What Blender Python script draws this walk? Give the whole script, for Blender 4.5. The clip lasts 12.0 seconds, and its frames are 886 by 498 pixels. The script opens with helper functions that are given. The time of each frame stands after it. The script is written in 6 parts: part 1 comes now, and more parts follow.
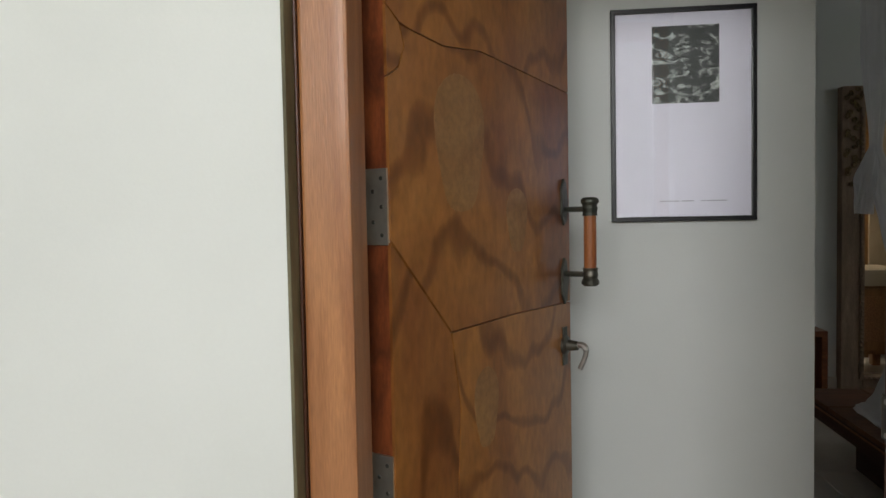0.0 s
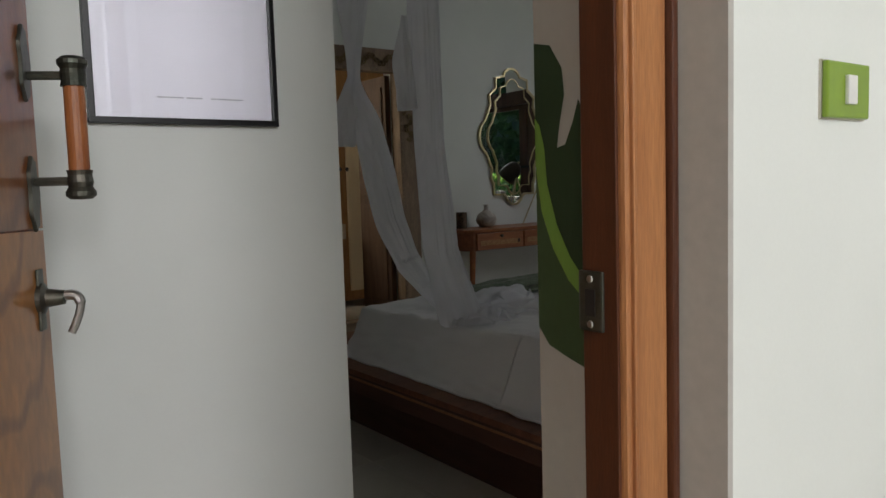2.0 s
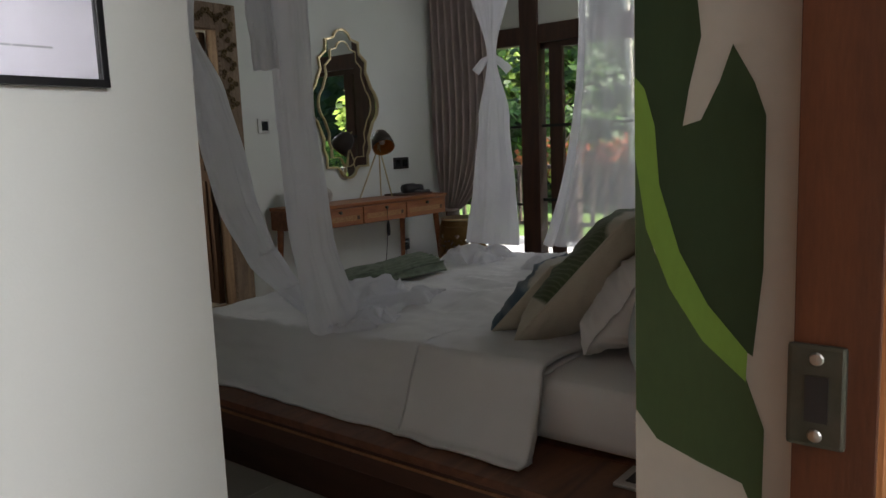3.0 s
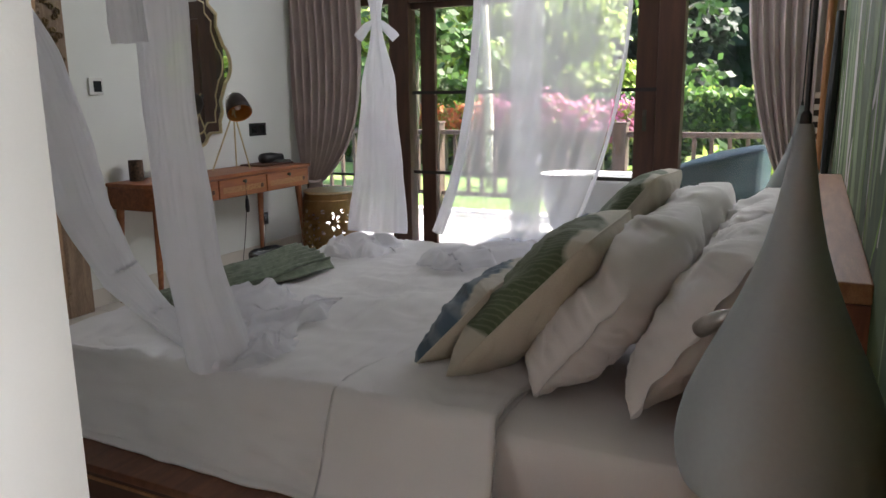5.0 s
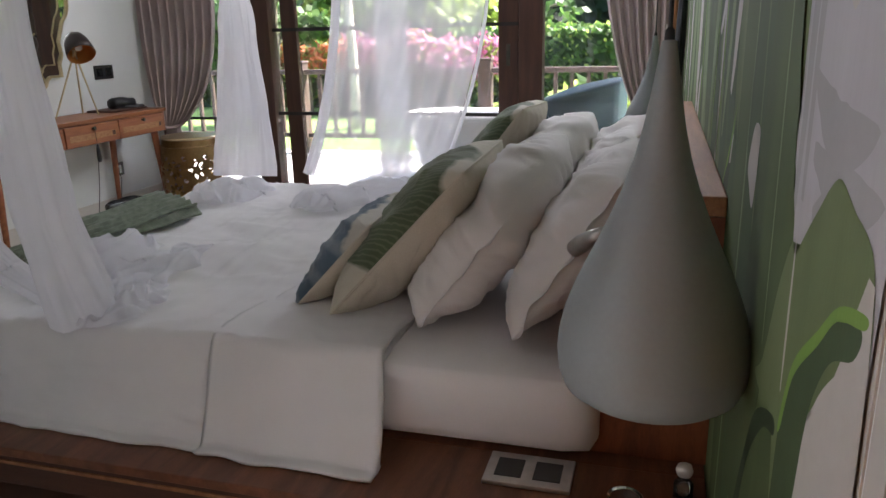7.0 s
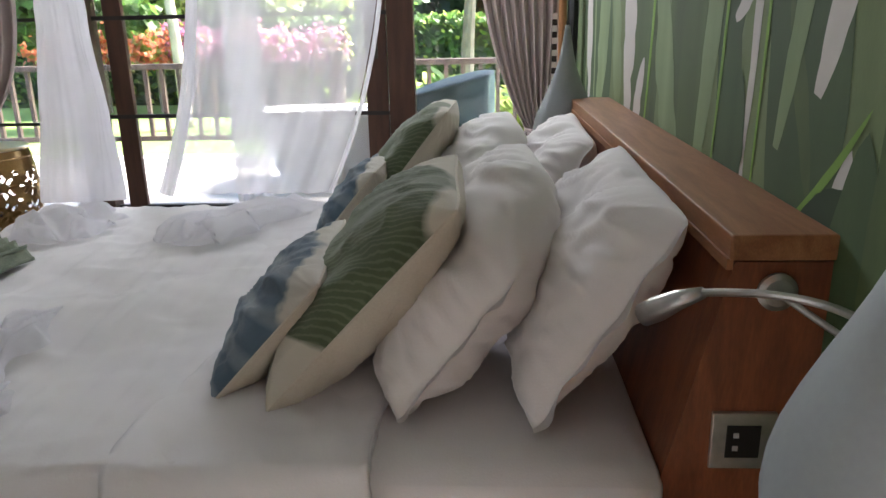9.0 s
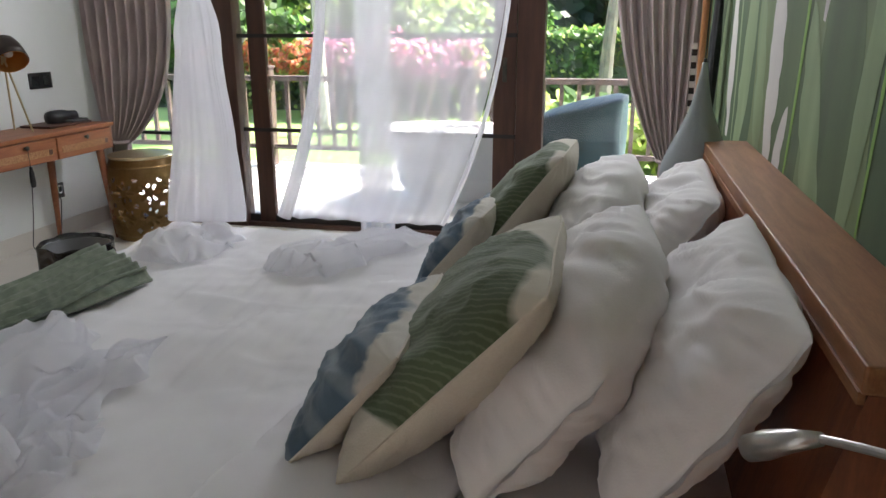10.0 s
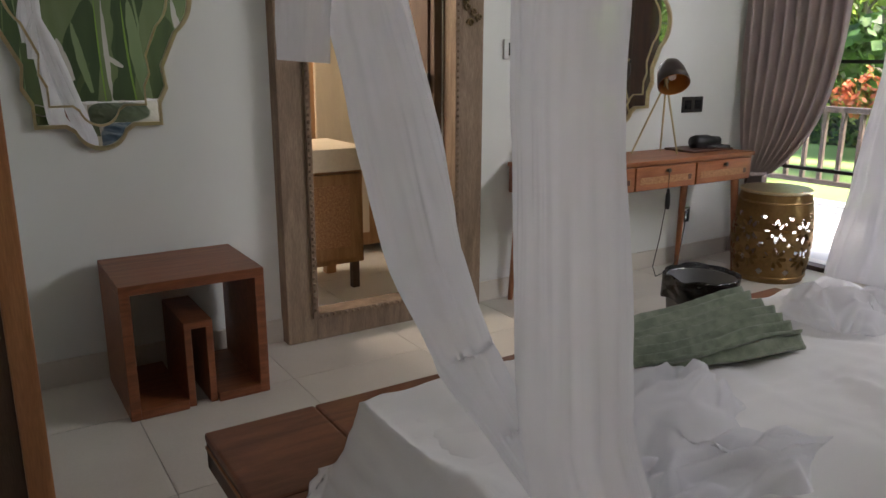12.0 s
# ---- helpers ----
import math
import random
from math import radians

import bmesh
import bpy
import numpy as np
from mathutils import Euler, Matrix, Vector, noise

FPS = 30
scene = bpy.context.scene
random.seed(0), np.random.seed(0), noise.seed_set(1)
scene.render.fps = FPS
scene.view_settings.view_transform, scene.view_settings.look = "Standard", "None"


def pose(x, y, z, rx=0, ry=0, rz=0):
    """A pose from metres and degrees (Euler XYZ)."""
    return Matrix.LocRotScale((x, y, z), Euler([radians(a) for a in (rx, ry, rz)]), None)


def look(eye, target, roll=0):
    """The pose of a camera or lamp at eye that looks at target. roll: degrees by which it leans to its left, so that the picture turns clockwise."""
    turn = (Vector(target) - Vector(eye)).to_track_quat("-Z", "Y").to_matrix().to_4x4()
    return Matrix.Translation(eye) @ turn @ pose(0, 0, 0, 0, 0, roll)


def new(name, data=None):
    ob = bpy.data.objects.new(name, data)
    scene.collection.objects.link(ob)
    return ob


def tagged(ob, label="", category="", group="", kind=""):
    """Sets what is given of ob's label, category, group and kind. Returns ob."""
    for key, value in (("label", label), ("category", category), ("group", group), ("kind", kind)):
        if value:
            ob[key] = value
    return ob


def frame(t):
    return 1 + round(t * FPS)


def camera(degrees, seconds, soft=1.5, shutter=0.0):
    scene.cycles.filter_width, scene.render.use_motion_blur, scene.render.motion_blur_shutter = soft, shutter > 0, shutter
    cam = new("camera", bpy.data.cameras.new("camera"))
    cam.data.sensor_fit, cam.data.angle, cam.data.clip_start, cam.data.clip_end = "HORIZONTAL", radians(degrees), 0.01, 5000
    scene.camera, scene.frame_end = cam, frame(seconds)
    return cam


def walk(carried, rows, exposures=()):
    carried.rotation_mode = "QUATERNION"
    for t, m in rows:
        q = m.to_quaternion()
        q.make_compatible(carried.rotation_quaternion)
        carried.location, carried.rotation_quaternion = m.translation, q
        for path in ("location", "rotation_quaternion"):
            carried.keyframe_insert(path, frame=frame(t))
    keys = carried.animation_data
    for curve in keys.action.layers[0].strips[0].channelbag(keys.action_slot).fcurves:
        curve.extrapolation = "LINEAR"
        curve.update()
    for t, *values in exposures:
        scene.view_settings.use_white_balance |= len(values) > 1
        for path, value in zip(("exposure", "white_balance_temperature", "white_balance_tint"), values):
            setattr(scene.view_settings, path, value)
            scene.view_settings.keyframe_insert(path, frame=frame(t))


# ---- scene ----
cam = camera(61.6, 12.0)
PATH = [
    (0, (0.259, 0.488, 1.271), (0.019, 2.471, 1.178), -1.1),
    (0.5, (0.17, 0.433, 1.257), (0.313, 2.424, 1.142), -2.1),
    (1, (0.118, 0.557, 1.136), (0.619, 2.487, 0.975), -1.3),
    (1.5, (0.131, 0.856, 1.092), (1.013, 2.643, 0.921), -1.3),
    (2, (0.15, 1.132, 1.074), (1.334, 2.735, 0.905), -1.8),
    (2.5, (0.193, 1.396, 1.09), (1.608, 2.791, 0.863), -2.4),
    (4.5, (0.484, 2.012, 1.195), (2.188, 3.002, 0.85), -0.8),
    (5, (0.48, 2.021, 1.226), (2.235, 2.891, 0.822), -0.7),
    (5.5, (0.479, 2.03, 1.227), (2.27, 2.795, 0.774), -0.5),
    (6, (0.476, 2.03, 1.222), (2.291, 2.715, 0.735), -0.6),
    (6.5, (0.47, 2.027, 1.218), (2.301, 2.64, 0.699), -1.0),
    (7, (0.478, 2.037, 1.204), (2.321, 2.577, 0.645), -1.4),
    (7.5, (0.543, 2.068, 1.198), (2.395, 2.538, 0.608), -2.6),
    (9.5, (0.951, 2.458, 1.201), (2.865, 2.504, 0.62), -0.7),
    (10, (1.007, 2.358, 1.285), (2.875, 2.794, 0.718), -0.2),
    (10.5, (1.132, 2.341, 1.261), (2.856, 3.187, 0.703), -0.4),
    (11, (1.117, 2.386, 1.263), (2.655, 3.541, 0.713), -0.2),
    (11.5, (1.142, 2.566, 1.253), (2.523, 3.912, 0.723), 0.5),
    (12, (1.204, 2.737, 1.24), (2.25, 4.37, 0.752), 0.2),
]
EXPOSURE = [(0, 0.76, 6550, 9), (1.0, 0.80, 6550, 8), (1.5, 0.88, 6550, 9), (2.5, 1.12, 6550, 11), (4.5, 2.36, 6500, 15), (5.5, 2.53, 6480, 17), (6.5, 2.66, 6400, 18), (7.5, 2.88, 6300, 19), (9.5, 3.10, 6400, 15), (10.5, 2.72, 6320, 16), (11.5, 2.70, 6450, 17), (12, 2.74, 6650, 18)]
SKY, SUN, WINDOW_FILL, HALL = 0.15, 5.0, 9.0, 64.0
walk(cam, [(t, look(eye, to, roll)) for t, eye, to, roll in PATH], EXPOSURE)


# ---- world and large lights ----
world = bpy.data.worlds.new("sky")
scene.world = world
world.use_nodes = True
sky = world.node_tree.nodes.new("ShaderNodeTexSky")
sky.sky_type = 'NISHITA'
sky.sun_disc = False
sky.sun_elevation, sky.sun_rotation = radians(51), radians(143)
sky.air_density, sky.dust_density = 1.0, 2.0
back = world.node_tree.nodes["Background"]
back.inputs[1].default_value = SKY
world.node_tree.links.new(sky.outputs[0], back.inputs[0])


def lamp(name, kind, energy, m, colour=(1, 1, 1), size=1.0, size_y=None, angle=0.0):
    data = bpy.data.lights.new(name, kind)
    data.energy, data.color = energy, colour
    if kind == 'AREA':
        data.size = size
        if size_y:
            data.shape, data.size_y = 'RECTANGLE', size_y
    if kind == 'SUN':
        data.angle = radians(angle)
    ob = new(name, data)
    ob.matrix_world = m
    return ob


lamp("sun", 'SUN', SUN, look((16, -11, 25), (4, 5, 0)), (1, 0.95, 0.88), angle=12)
# added fill lamp in an unseen opening above the window, brightens the room
lamp("window_skylight", 'AREA', WINDOW_FILL, look((5.46, 3.05, 2.33), (2.6, 3.4, 0.2)), (0.92, 0.95, 1.0), 2.0, 0.5)
lamp("hall_skylight", 'AREA', HALL, look((-0.05, -3.04, 2.52), (0.35, 1.6, 1.1)), (1.0, 0.985, 0.98), 2.4, 1.3)
# unseen warm lamp added to light the washstand; its wall has no window
lamp("bathroom_daylight", 'AREA', 9.5, look((1.75, 7.0, 1.9), (3.0, 6.6, 0.3)), (1.0, 0.88, 0.70), 0.9, 0.9)


# ---- materials ----
def material(name, colour=(0.8, 0.8, 0.8), rough=0.6, metal=0.0, second=None, scale=8.0, stretch=(1, 1, 1),
             bump=0.1, fine=60.0, detail=6.0, spread=(0.35, 0.65), distort=0.0, speck=0.12, coat=0.0, sheen=0.0, waves=None):
    """Two noises of different size mix two colours, with relief from the finer one."""
    mat = bpy.data.materials.new(name)
    mat.use_nodes = True
    tree = mat.node_tree
    node, link = tree.nodes.new, tree.links.new
    bsdf = tree.nodes["Principled BSDF"]
    bsdf.inputs["Roughness"].default_value = rough
    bsdf.inputs["Metallic"].default_value = metal
    bsdf.inputs["Coat Weight"].default_value = coat
    bsdf.inputs["Sheen Weight"].default_value = sheen
    second = second or tuple(c * 0.8 for c in colour)
    co, mp = node("ShaderNodeTexCoord"), node("ShaderNodeMapping")
    mp.inputs["Scale"].default_value = stretch
    link(co.outputs["Object"], mp.inputs["Vector"])
    if waves:
        big = node("ShaderNodeTexWave")
        big.wave_type = waves
        big.inputs["Scale"].default_value = scale
        big.inputs["Distortion"].default_value = distort
        big.inputs["Detail"].default_value = detail
        big.inputs["Detail Scale"].default_value = 1.2
    else:
        big = node("ShaderNodeTexNoise")
        big.inputs["Scale"].default_value = scale
        big.inputs["Detail"].default_value = detail
        big.inputs["Distortion"].default_value = distort
    link(mp.outputs[0], big.inputs["Vector"])
    small = node("ShaderNodeTexNoise")
    small.inputs["Scale"].default_value = fine
    small.inputs["Detail"].default_value = 4
    link(mp.outputs[0], small.inputs["Vector"])
    ramp = node("ShaderNodeValToRGB")
    ramp.color_ramp.elements[0].position, ramp.color_ramp.elements[1].position = spread
    ramp.color_ramp.elements[0].color, ramp.color_ramp.elements[1].color = (*second, 1), (*colour, 1)
    link(big.outputs[1 if waves else 0], ramp.inputs[0])
    mix = node("ShaderNodeMix")
    mix.data_type, mix.blend_type = 'RGBA', 'OVERLAY'
    mix.inputs[0].default_value = speck
    link(ramp.outputs[0], mix.inputs[6])
    link(small.outputs[0], mix.inputs[7])
    link(mix.outputs[2], bsdf.inputs["Base Color"])
    rel = node("ShaderNodeBump")
    rel.inputs["Strength"].default_value = bump
    rel.inputs["Distance"].default_value = 0.004
    link(small.outputs[0], rel.inputs["Height"])
    link(rel.outputs[0], bsdf.inputs["Normal"])
    return mat


def sheer(name, colour, open_share):
    """Thin woven net: part of the light passes straight, the rest is scattered."""
    mat = bpy.data.materials.new(name)
    mat.use_nodes = True
    tree = mat.node_tree
    node, link = tree.nodes.new, tree.links.new
    out = tree.nodes["Material Output"]
    tree.nodes.remove(tree.nodes["Principled BSDF"])
    d, t, clear = node("ShaderNodeBsdfDiffuse"), node("ShaderNodeBsdfTranslucent"), node("ShaderNodeBsdfTransparent")
    d.inputs[0].default_value = t.inputs[0].default_value = (*colour, 1)
    a, b = node("ShaderNodeMixShader"), node("ShaderNodeMixShader")
    a.inputs[0].default_value = 0.65
    co, n1, rng = node("ShaderNodeTexCoord"), node("ShaderNodeTexNoise"), node("ShaderNodeMapRange")
    n1.inputs["Scale"].default_value = 5.0
    link(co.outputs["Object"], n1.inputs["Vector"])
    rng.inputs["To Min"].default_value, rng.inputs["To Max"].default_value = max(0, open_share - 0.12), min(1, open_share + 0.12)
    link(n1.outputs[0], rng.inputs[0])
    link(rng.outputs[0], b.inputs[0])
    link(d.outputs[0], a.inputs[1])
    link(t.outputs[0], a.inputs[2])
    link(a.outputs[0], b.inputs[1])
    link(clear.outputs[0], b.inputs[2])
    link(b.outputs[0], out.inputs[0])
    return mat


def glass(name):
    mat = bpy.data.materials.new(name)
    mat.use_nodes = True
    b = mat.node_tree.nodes["Principled BSDF"]
    b.inputs["Transmission Weight"].default_value = 1
    b.inputs["Roughness"].default_value = 0
    b.inputs["IOR"].default_value = 1.45
    b.inputs["Base Color"].default_value = (0.97, 0.99, 0.98, 1)
    return mat


def leafy(name, light, dark, scale=9.0):
    """Leaves: two greens by clump, a little light passing through."""
    mat = material(name, light, 0.55, second=dark, scale=scale, bump=0.2, spread=(0.3, 0.7))
    b = mat.node_tree.nodes["Principled BSDF"]
    b.inputs["Subsurface Weight"].default_value = 0.0
    geo = mat.node_tree.nodes.new("ShaderNodeNewGeometry")
    hue = mat.node_tree.nodes.new("ShaderNodeHueSaturation")
    rng = mat.node_tree.nodes.new("ShaderNodeMapRange")
    rng.inputs["To Min"].default_value, rng.inputs["To Max"].default_value = 0.55, 1.5
    link = mat.node_tree.links.new
    link(geo.outputs["Random Per Island"], rng.inputs[0])
    link(rng.outputs[0], hue.inputs["Value"])
    old = b.inputs["Base Color"].links[0].from_socket
    link(old, hue.inputs["Color"])
    link(hue.outputs[0], b.inputs["Base Color"])
    through_light, both = mat.node_tree.nodes.new("ShaderNodeBsdfTranslucent"), mat.node_tree.nodes.new("ShaderNodeMixShader")
    link(hue.outputs[0], through_light.inputs[0])
    both.inputs[0].default_value = 0.5
    link(b.outputs[0], both.inputs[1])
    link(through_light.outputs[0], both.inputs[2])
    link(both.outputs[0], mat.node_tree.nodes["Material Output"].inputs[0])
    return mat


# ---- mesh helpers ----
def box(bm, x0, x1, y0, y1, z0, z1, bevel=0.0, m=None):
    made = bmesh.ops.create_cube(bm, size=1)["verts"]
    mat = Matrix.LocRotScale(((x0 + x1) / 2, (y0 + y1) / 2, (z0 + z1) / 2), None, (abs(x1 - x0), abs(y1 - y0), abs(z1 - z0)))
    bmesh.ops.transform(bm, matrix=mat, verts=made)
    if bevel:
        edges = list({e for v in made for e in v.link_edges})
        made = list({v for f in bmesh.ops.bevel(bm, geom=edges, offset=bevel, segments=2, affect='EDGES', profile=0.6)["faces"] for v in f.verts} | {v for v in made if v.is_valid})
    if m:
        bmesh.ops.transform(bm, matrix=m, verts=made)
    return made


def boxes(*specs, bevel=0.0, m=None):
    bm = bmesh.new()
    for s in specs:
        box(bm, *s, bevel=bevel, m=m)
    return bm


def prism(points, y0, y1, m=None, bevel=0.0):
    """An outline in x and z, drawn out along y."""
    bm = bmesh.new()
    front = [bm.verts.new((x, y0, z)) for x, z in points]
    rear = [bm.verts.new((x, y1, z)) for x, z in points]
    n = len(points)
    bm.faces.new(front)
    bm.faces.new(rear[::-1])
    for i in range(n):
        bm.faces.new((front[i], rear[i], rear[(i + 1) % n], front[(i + 1) % n]))
    bmesh.ops.recalc_face_normals(bm, faces=bm.faces)
    if bevel:
        bmesh.ops.bevel(bm, geom=bm.edges[:], offset=bevel, segments=2, affect='EDGES')
    if m:
        bmesh.ops.transform(bm, matrix=m, verts=bm.verts)
    return bm


def lathe(profile, steps=32, m=None, bm=None):
    """Radius and height pairs turned about z."""
    bm = bm or bmesh.new()
    rows = []
    for r, z in profile:
        if r < 1e-5:
            rows.append([bm.verts.new((0, 0, z))])
        else:
            rows.append([bm.verts.new((r * math.cos(2 * math.pi * i / steps), r * math.sin(2 * math.pi * i / steps), z)) for i in range(steps)])
    for a, b in zip(rows, rows[1:]):
        for i in range(steps):
            j = (i + 1) % steps
            if len(a) == 1 and len(b) > 1:
                bm.faces.new((a[0], b[j], b[i]))
            elif len(b) == 1 and len(a) > 1:
                bm.faces.new((a[i], a[j], b[0]))
            elif len(a) > 1:
                bm.faces.new((a[i], a[j], b[j], b[i]))
    bmesh.ops.recalc_face_normals(bm, faces=bm.faces)
    if m:
        bmesh.ops.transform(bm, matrix=m, verts=[v for row in rows for v in row])
    return bm


def tube(points, radius, steps=8, bm=None, flat=1.0):
    """A round bar along points; radius is one number or one for each point."""
    bm = bm or bmesh.new()
    pts = [Vector(p) for p in points]
    radii = radius if isinstance(radius, (list, tuple)) else [radius] * len(pts)
    rings, side = [], None
    for i, p in enumerate(pts):
        way = (pts[min(i + 1, len(pts) - 1)] - pts[max(i - 1, 0)]).normalized()
        if side is None:
            side = way.orthogonal().normalized()
        side = (side - way * side.dot(way)).normalized()
        up = way.cross(side)
        rings.append([bm.verts.new(p + (side * math.cos(a) + up * math.sin(a) * flat) * radii[i])
                      for a in (2 * math.pi * k / steps for k in range(steps))])
    for a, b in zip(rings, rings[1:]):
        for k in range(steps):
            bm.faces.new((a[k], a[(k + 1) % steps], b[(k + 1) % steps], b[k]))
    bm.faces.new(rings[0][::-1])
    bm.faces.new(rings[-1])
    return bm


def arc(a, b, c, n=16):
    """Points on a smooth bend from a to c, drawn towards b."""
    a, b, c = Vector(a), Vector(b), Vector(c)
    return [a * (1 - t) ** 2 + b * 2 * t * (1 - t) + c * t * t for t in (i / n for i in range(n + 1))]


def sheet(fn, nu, nv, bm=None):
    """A surface through fn(u, v), u and v from 0 to 1."""
    bm = bm or bmesh.new()
    grid = [[bm.verts.new(fn(i / nu, j / nv)) for j in range(nv + 1)] for i in range(nu + 1)]
    for i in range(nu):
        for j in range(nv):
            bm.faces.new((grid[i][j], grid[i + 1][j], grid[i + 1][j + 1], grid[i][j + 1]))
    return bm


def padded(fn, nu, nv, drop=(0.006, -0.004, -0.009)):
    """A cloth of some thickness: the surface, its underside and the hem between them."""
    bm = bmesh.new()
    drop = Vector(drop)
    hi = [[bm.verts.new(fn(i / nu, j / nv)) for j in range(nv + 1)] for i in range(nu + 1)]
    lo = [[bm.verts.new(hi[i][j].co + drop) for j in range(nv + 1)] for i in range(nu + 1)]
    for i in range(nu):
        for j in range(nv):
            bm.faces.new((hi[i][j], hi[i + 1][j], hi[i + 1][j + 1], hi[i][j + 1]))
            bm.faces.new((lo[i][j], lo[i][j + 1], lo[i + 1][j + 1], lo[i + 1][j]))
    for i in range(nu):
        for j in (0, nv):
            bm.faces.new((hi[i][j], lo[i][j], lo[i + 1][j], hi[i + 1][j]))
    for j in range(nv):
        for i in (0, nu):
            bm.faces.new((hi[i][j], hi[i][j + 1], lo[i][j + 1], lo[i][j]))
    bmesh.ops.recalc_face_normals(bm, faces=bm.faces)
    return bm


def thicken(bm, depth):
    bmesh.ops.recalc_face_normals(bm, faces=bm.faces)
    bmesh.ops.solidify(bm, geom=bm.faces[:], thickness=depth)
    return bm


def thing(name, at, label, category, group="", kind=""):
    ob = new(name)
    ob.empty_display_size = 0.05
    ob.location = at
    return tagged(ob, label, category, group, kind)


def base_of(ob):
    m = Matrix.Translation(ob.location) if ob.data is None else Matrix.Identity(4)
    return m


def part(name, bm, mat, parent=None, label="", smooth=False):
    """One mesh, in world places; under a thing or a part if one is given."""
    me = bpy.data.meshes.new(name)
    bm.to_mesh(me)
    bm.free()
    me.materials.append(mat)
    if smooth:
        for p in me.polygons:
            p.use_smooth = True
    ob = new(name, me)
    if parent:
        ob.parent = parent
        ob.matrix_parent_inverse = base_of(parent).inverted()
    if label:
        ob["label"] = label
    return ob


def solo(name, bm, mat, label, category, group="", kind="", smooth=False):
    return tagged(part(name, bm, mat, smooth=smooth), label, category, group, kind)


def smooth_by_angle(ob, degrees=40):
    me = ob.data
    for p in me.polygons:
        p.use_smooth = True
    me.set_sharp_from_angle(angle=radians(degrees))
    return ob


def N3(x, y, z=0.0, s=1.0):
    return noise.noise(Vector((x * s, y * s, z * s)))

WHITE_WALL = material("white_plaster", (0.78, 0.80, 0.77), 0.85, second=(0.72, 0.74, 0.71), scale=1.3, bump=0.05, fine=180, speck=0.05)
CEILING = material("ceiling_paint", (0.8, 0.8, 0.78), 0.9, second=(0.76, 0.76, 0.74), scale=2, bump=0.03, speck=0.03)
GREY_WALL = material("grey_plaster", (0.47, 0.45, 0.42), 0.8, second=(0.42, 0.40, 0.37), scale=3, bump=0.08, speck=0.1)
TILE = material("cream_tile", (0.66, 0.62, 0.55), 0.28, second=(0.58, 0.54, 0.48), scale=2.2, bump=0.03, fine=90, speck=0.08)
GROUT = material("grout", (0.42, 0.39, 0.35), 0.9, bump=0.2)
DECK = material("deck_stone", (0.55, 0.54, 0.52), 0.7, second=(0.47, 0.46, 0.44), scale=4, bump=0.2)
ORANGE_WOOD = material("varnished_teak", (0.45, 0.20, 0.078), 0.38, second=(0.33, 0.13, 0.048), scale=3.0, stretch=(9, 9, 0.8), bump=0.12, fine=40, speck=0.35, coat=0.15, distort=0.6)
DARK_JAMB = material("dark_jamb_wood", (0.10, 0.032, 0.014), 0.35, second=(0.055, 0.018, 0.009), scale=4, stretch=(6, 6, 0.8), bump=0.1, speck=0.3)
BURL = material("burl_slab", (0.37, 0.155, 0.035), 0.32, second=(0.20, 0.064, 0.017), scale=1.7, stretch=(1.5, 1.5, 0.75), bump=0.08, fine=34, detail=4, distort=1.2, spread=(0.32, 0.66), speck=0.45, coat=0.12)
tree = BURL.node_tree
rings = tree.nodes.new("ShaderNodeTexWave")
rings.wave_type = 'RINGS'
rings.inputs["Scale"].default_value, rings.inputs["Distortion"].default_value, rings.inputs["Detail"].default_value, rings.inputs["Detail Scale"].default_value = 2.6, 16.0, 3.0, 0.5
soft = tree.nodes.new("ShaderNodeMix")
soft.data_type, soft.blend_type = 'RGBA', 'MULTIPLY'
soft.inputs[0].default_value = 0.58
grain = tree.nodes.new("ShaderNodeValToRGB")
grain.color_ramp.elements[0].position, grain.color_ramp.elements[0].color = 0.0, (0.30, 0.17, 0.10, 1)
grain.color_ramp.elements[1].position = 0.14
tree.links.new(tree.nodes["Mapping"].outputs[0], rings.inputs["Vector"])
tree.links.new(rings.outputs[1], grain.inputs[0])
shade = tree.nodes["Principled BSDF"].inputs["Base Color"]
tree.links.new(shade.links[0].from_socket, soft.inputs[6])
tree.links.new(grain.outputs[0], soft.inputs[7])
tree.links.new(soft.outputs[2], shade)
BURL_EDGE = material("burl_edge", (0.30, 0.075, 0.024), 0.4, second=(0.10, 0.025, 0.01), scale=5, stretch=(3, 3, 1), bump=0.2, distort=2.0, speck=0.4)
RED_WOOD = material("red_brown_wood", (0.27, 0.095, 0.04), 0.4, second=(0.17, 0.055, 0.022), scale=4, stretch=(1, 10, 10), bump=0.1, fine=50, speck=0.35, distort=0.8)
DESK_WOOD = material("desk_wood", (0.36, 0.13, 0.05), 0.42, second=(0.26, 0.085, 0.032), scale=4, stretch=(1, 10, 10), bump=0.1, fine=50, speck=0.3, distort=0.6)
BED_WOOD = material("platform_wood", (0.20, 0.075, 0.036), 0.45, second=(0.12, 0.042, 0.02), scale=3, stretch=(1, 8, 8), bump=0.12, fine=50, speck=0.35, distort=0.8)
# darkened platform wood; on plinth and rim the shade is in the colour
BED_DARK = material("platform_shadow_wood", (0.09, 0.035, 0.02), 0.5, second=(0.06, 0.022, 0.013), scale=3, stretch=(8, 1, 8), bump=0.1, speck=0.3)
HEAD_WOOD = material("headboard_wood", (0.36, 0.165, 0.07), 0.42, second=(0.24, 0.095, 0.038), scale=3, stretch=(1, 9, 6), bump=0.12, fine=40, speck=0.35, distort=1.0)
WINDOW_WOOD = material("window_timber", (0.085, 0.036, 0.022), 0.45, second=(0.055, 0.022, 0.014), scale=4, stretch=(6, 6, 0.7), bump=0.12, speck=0.3)
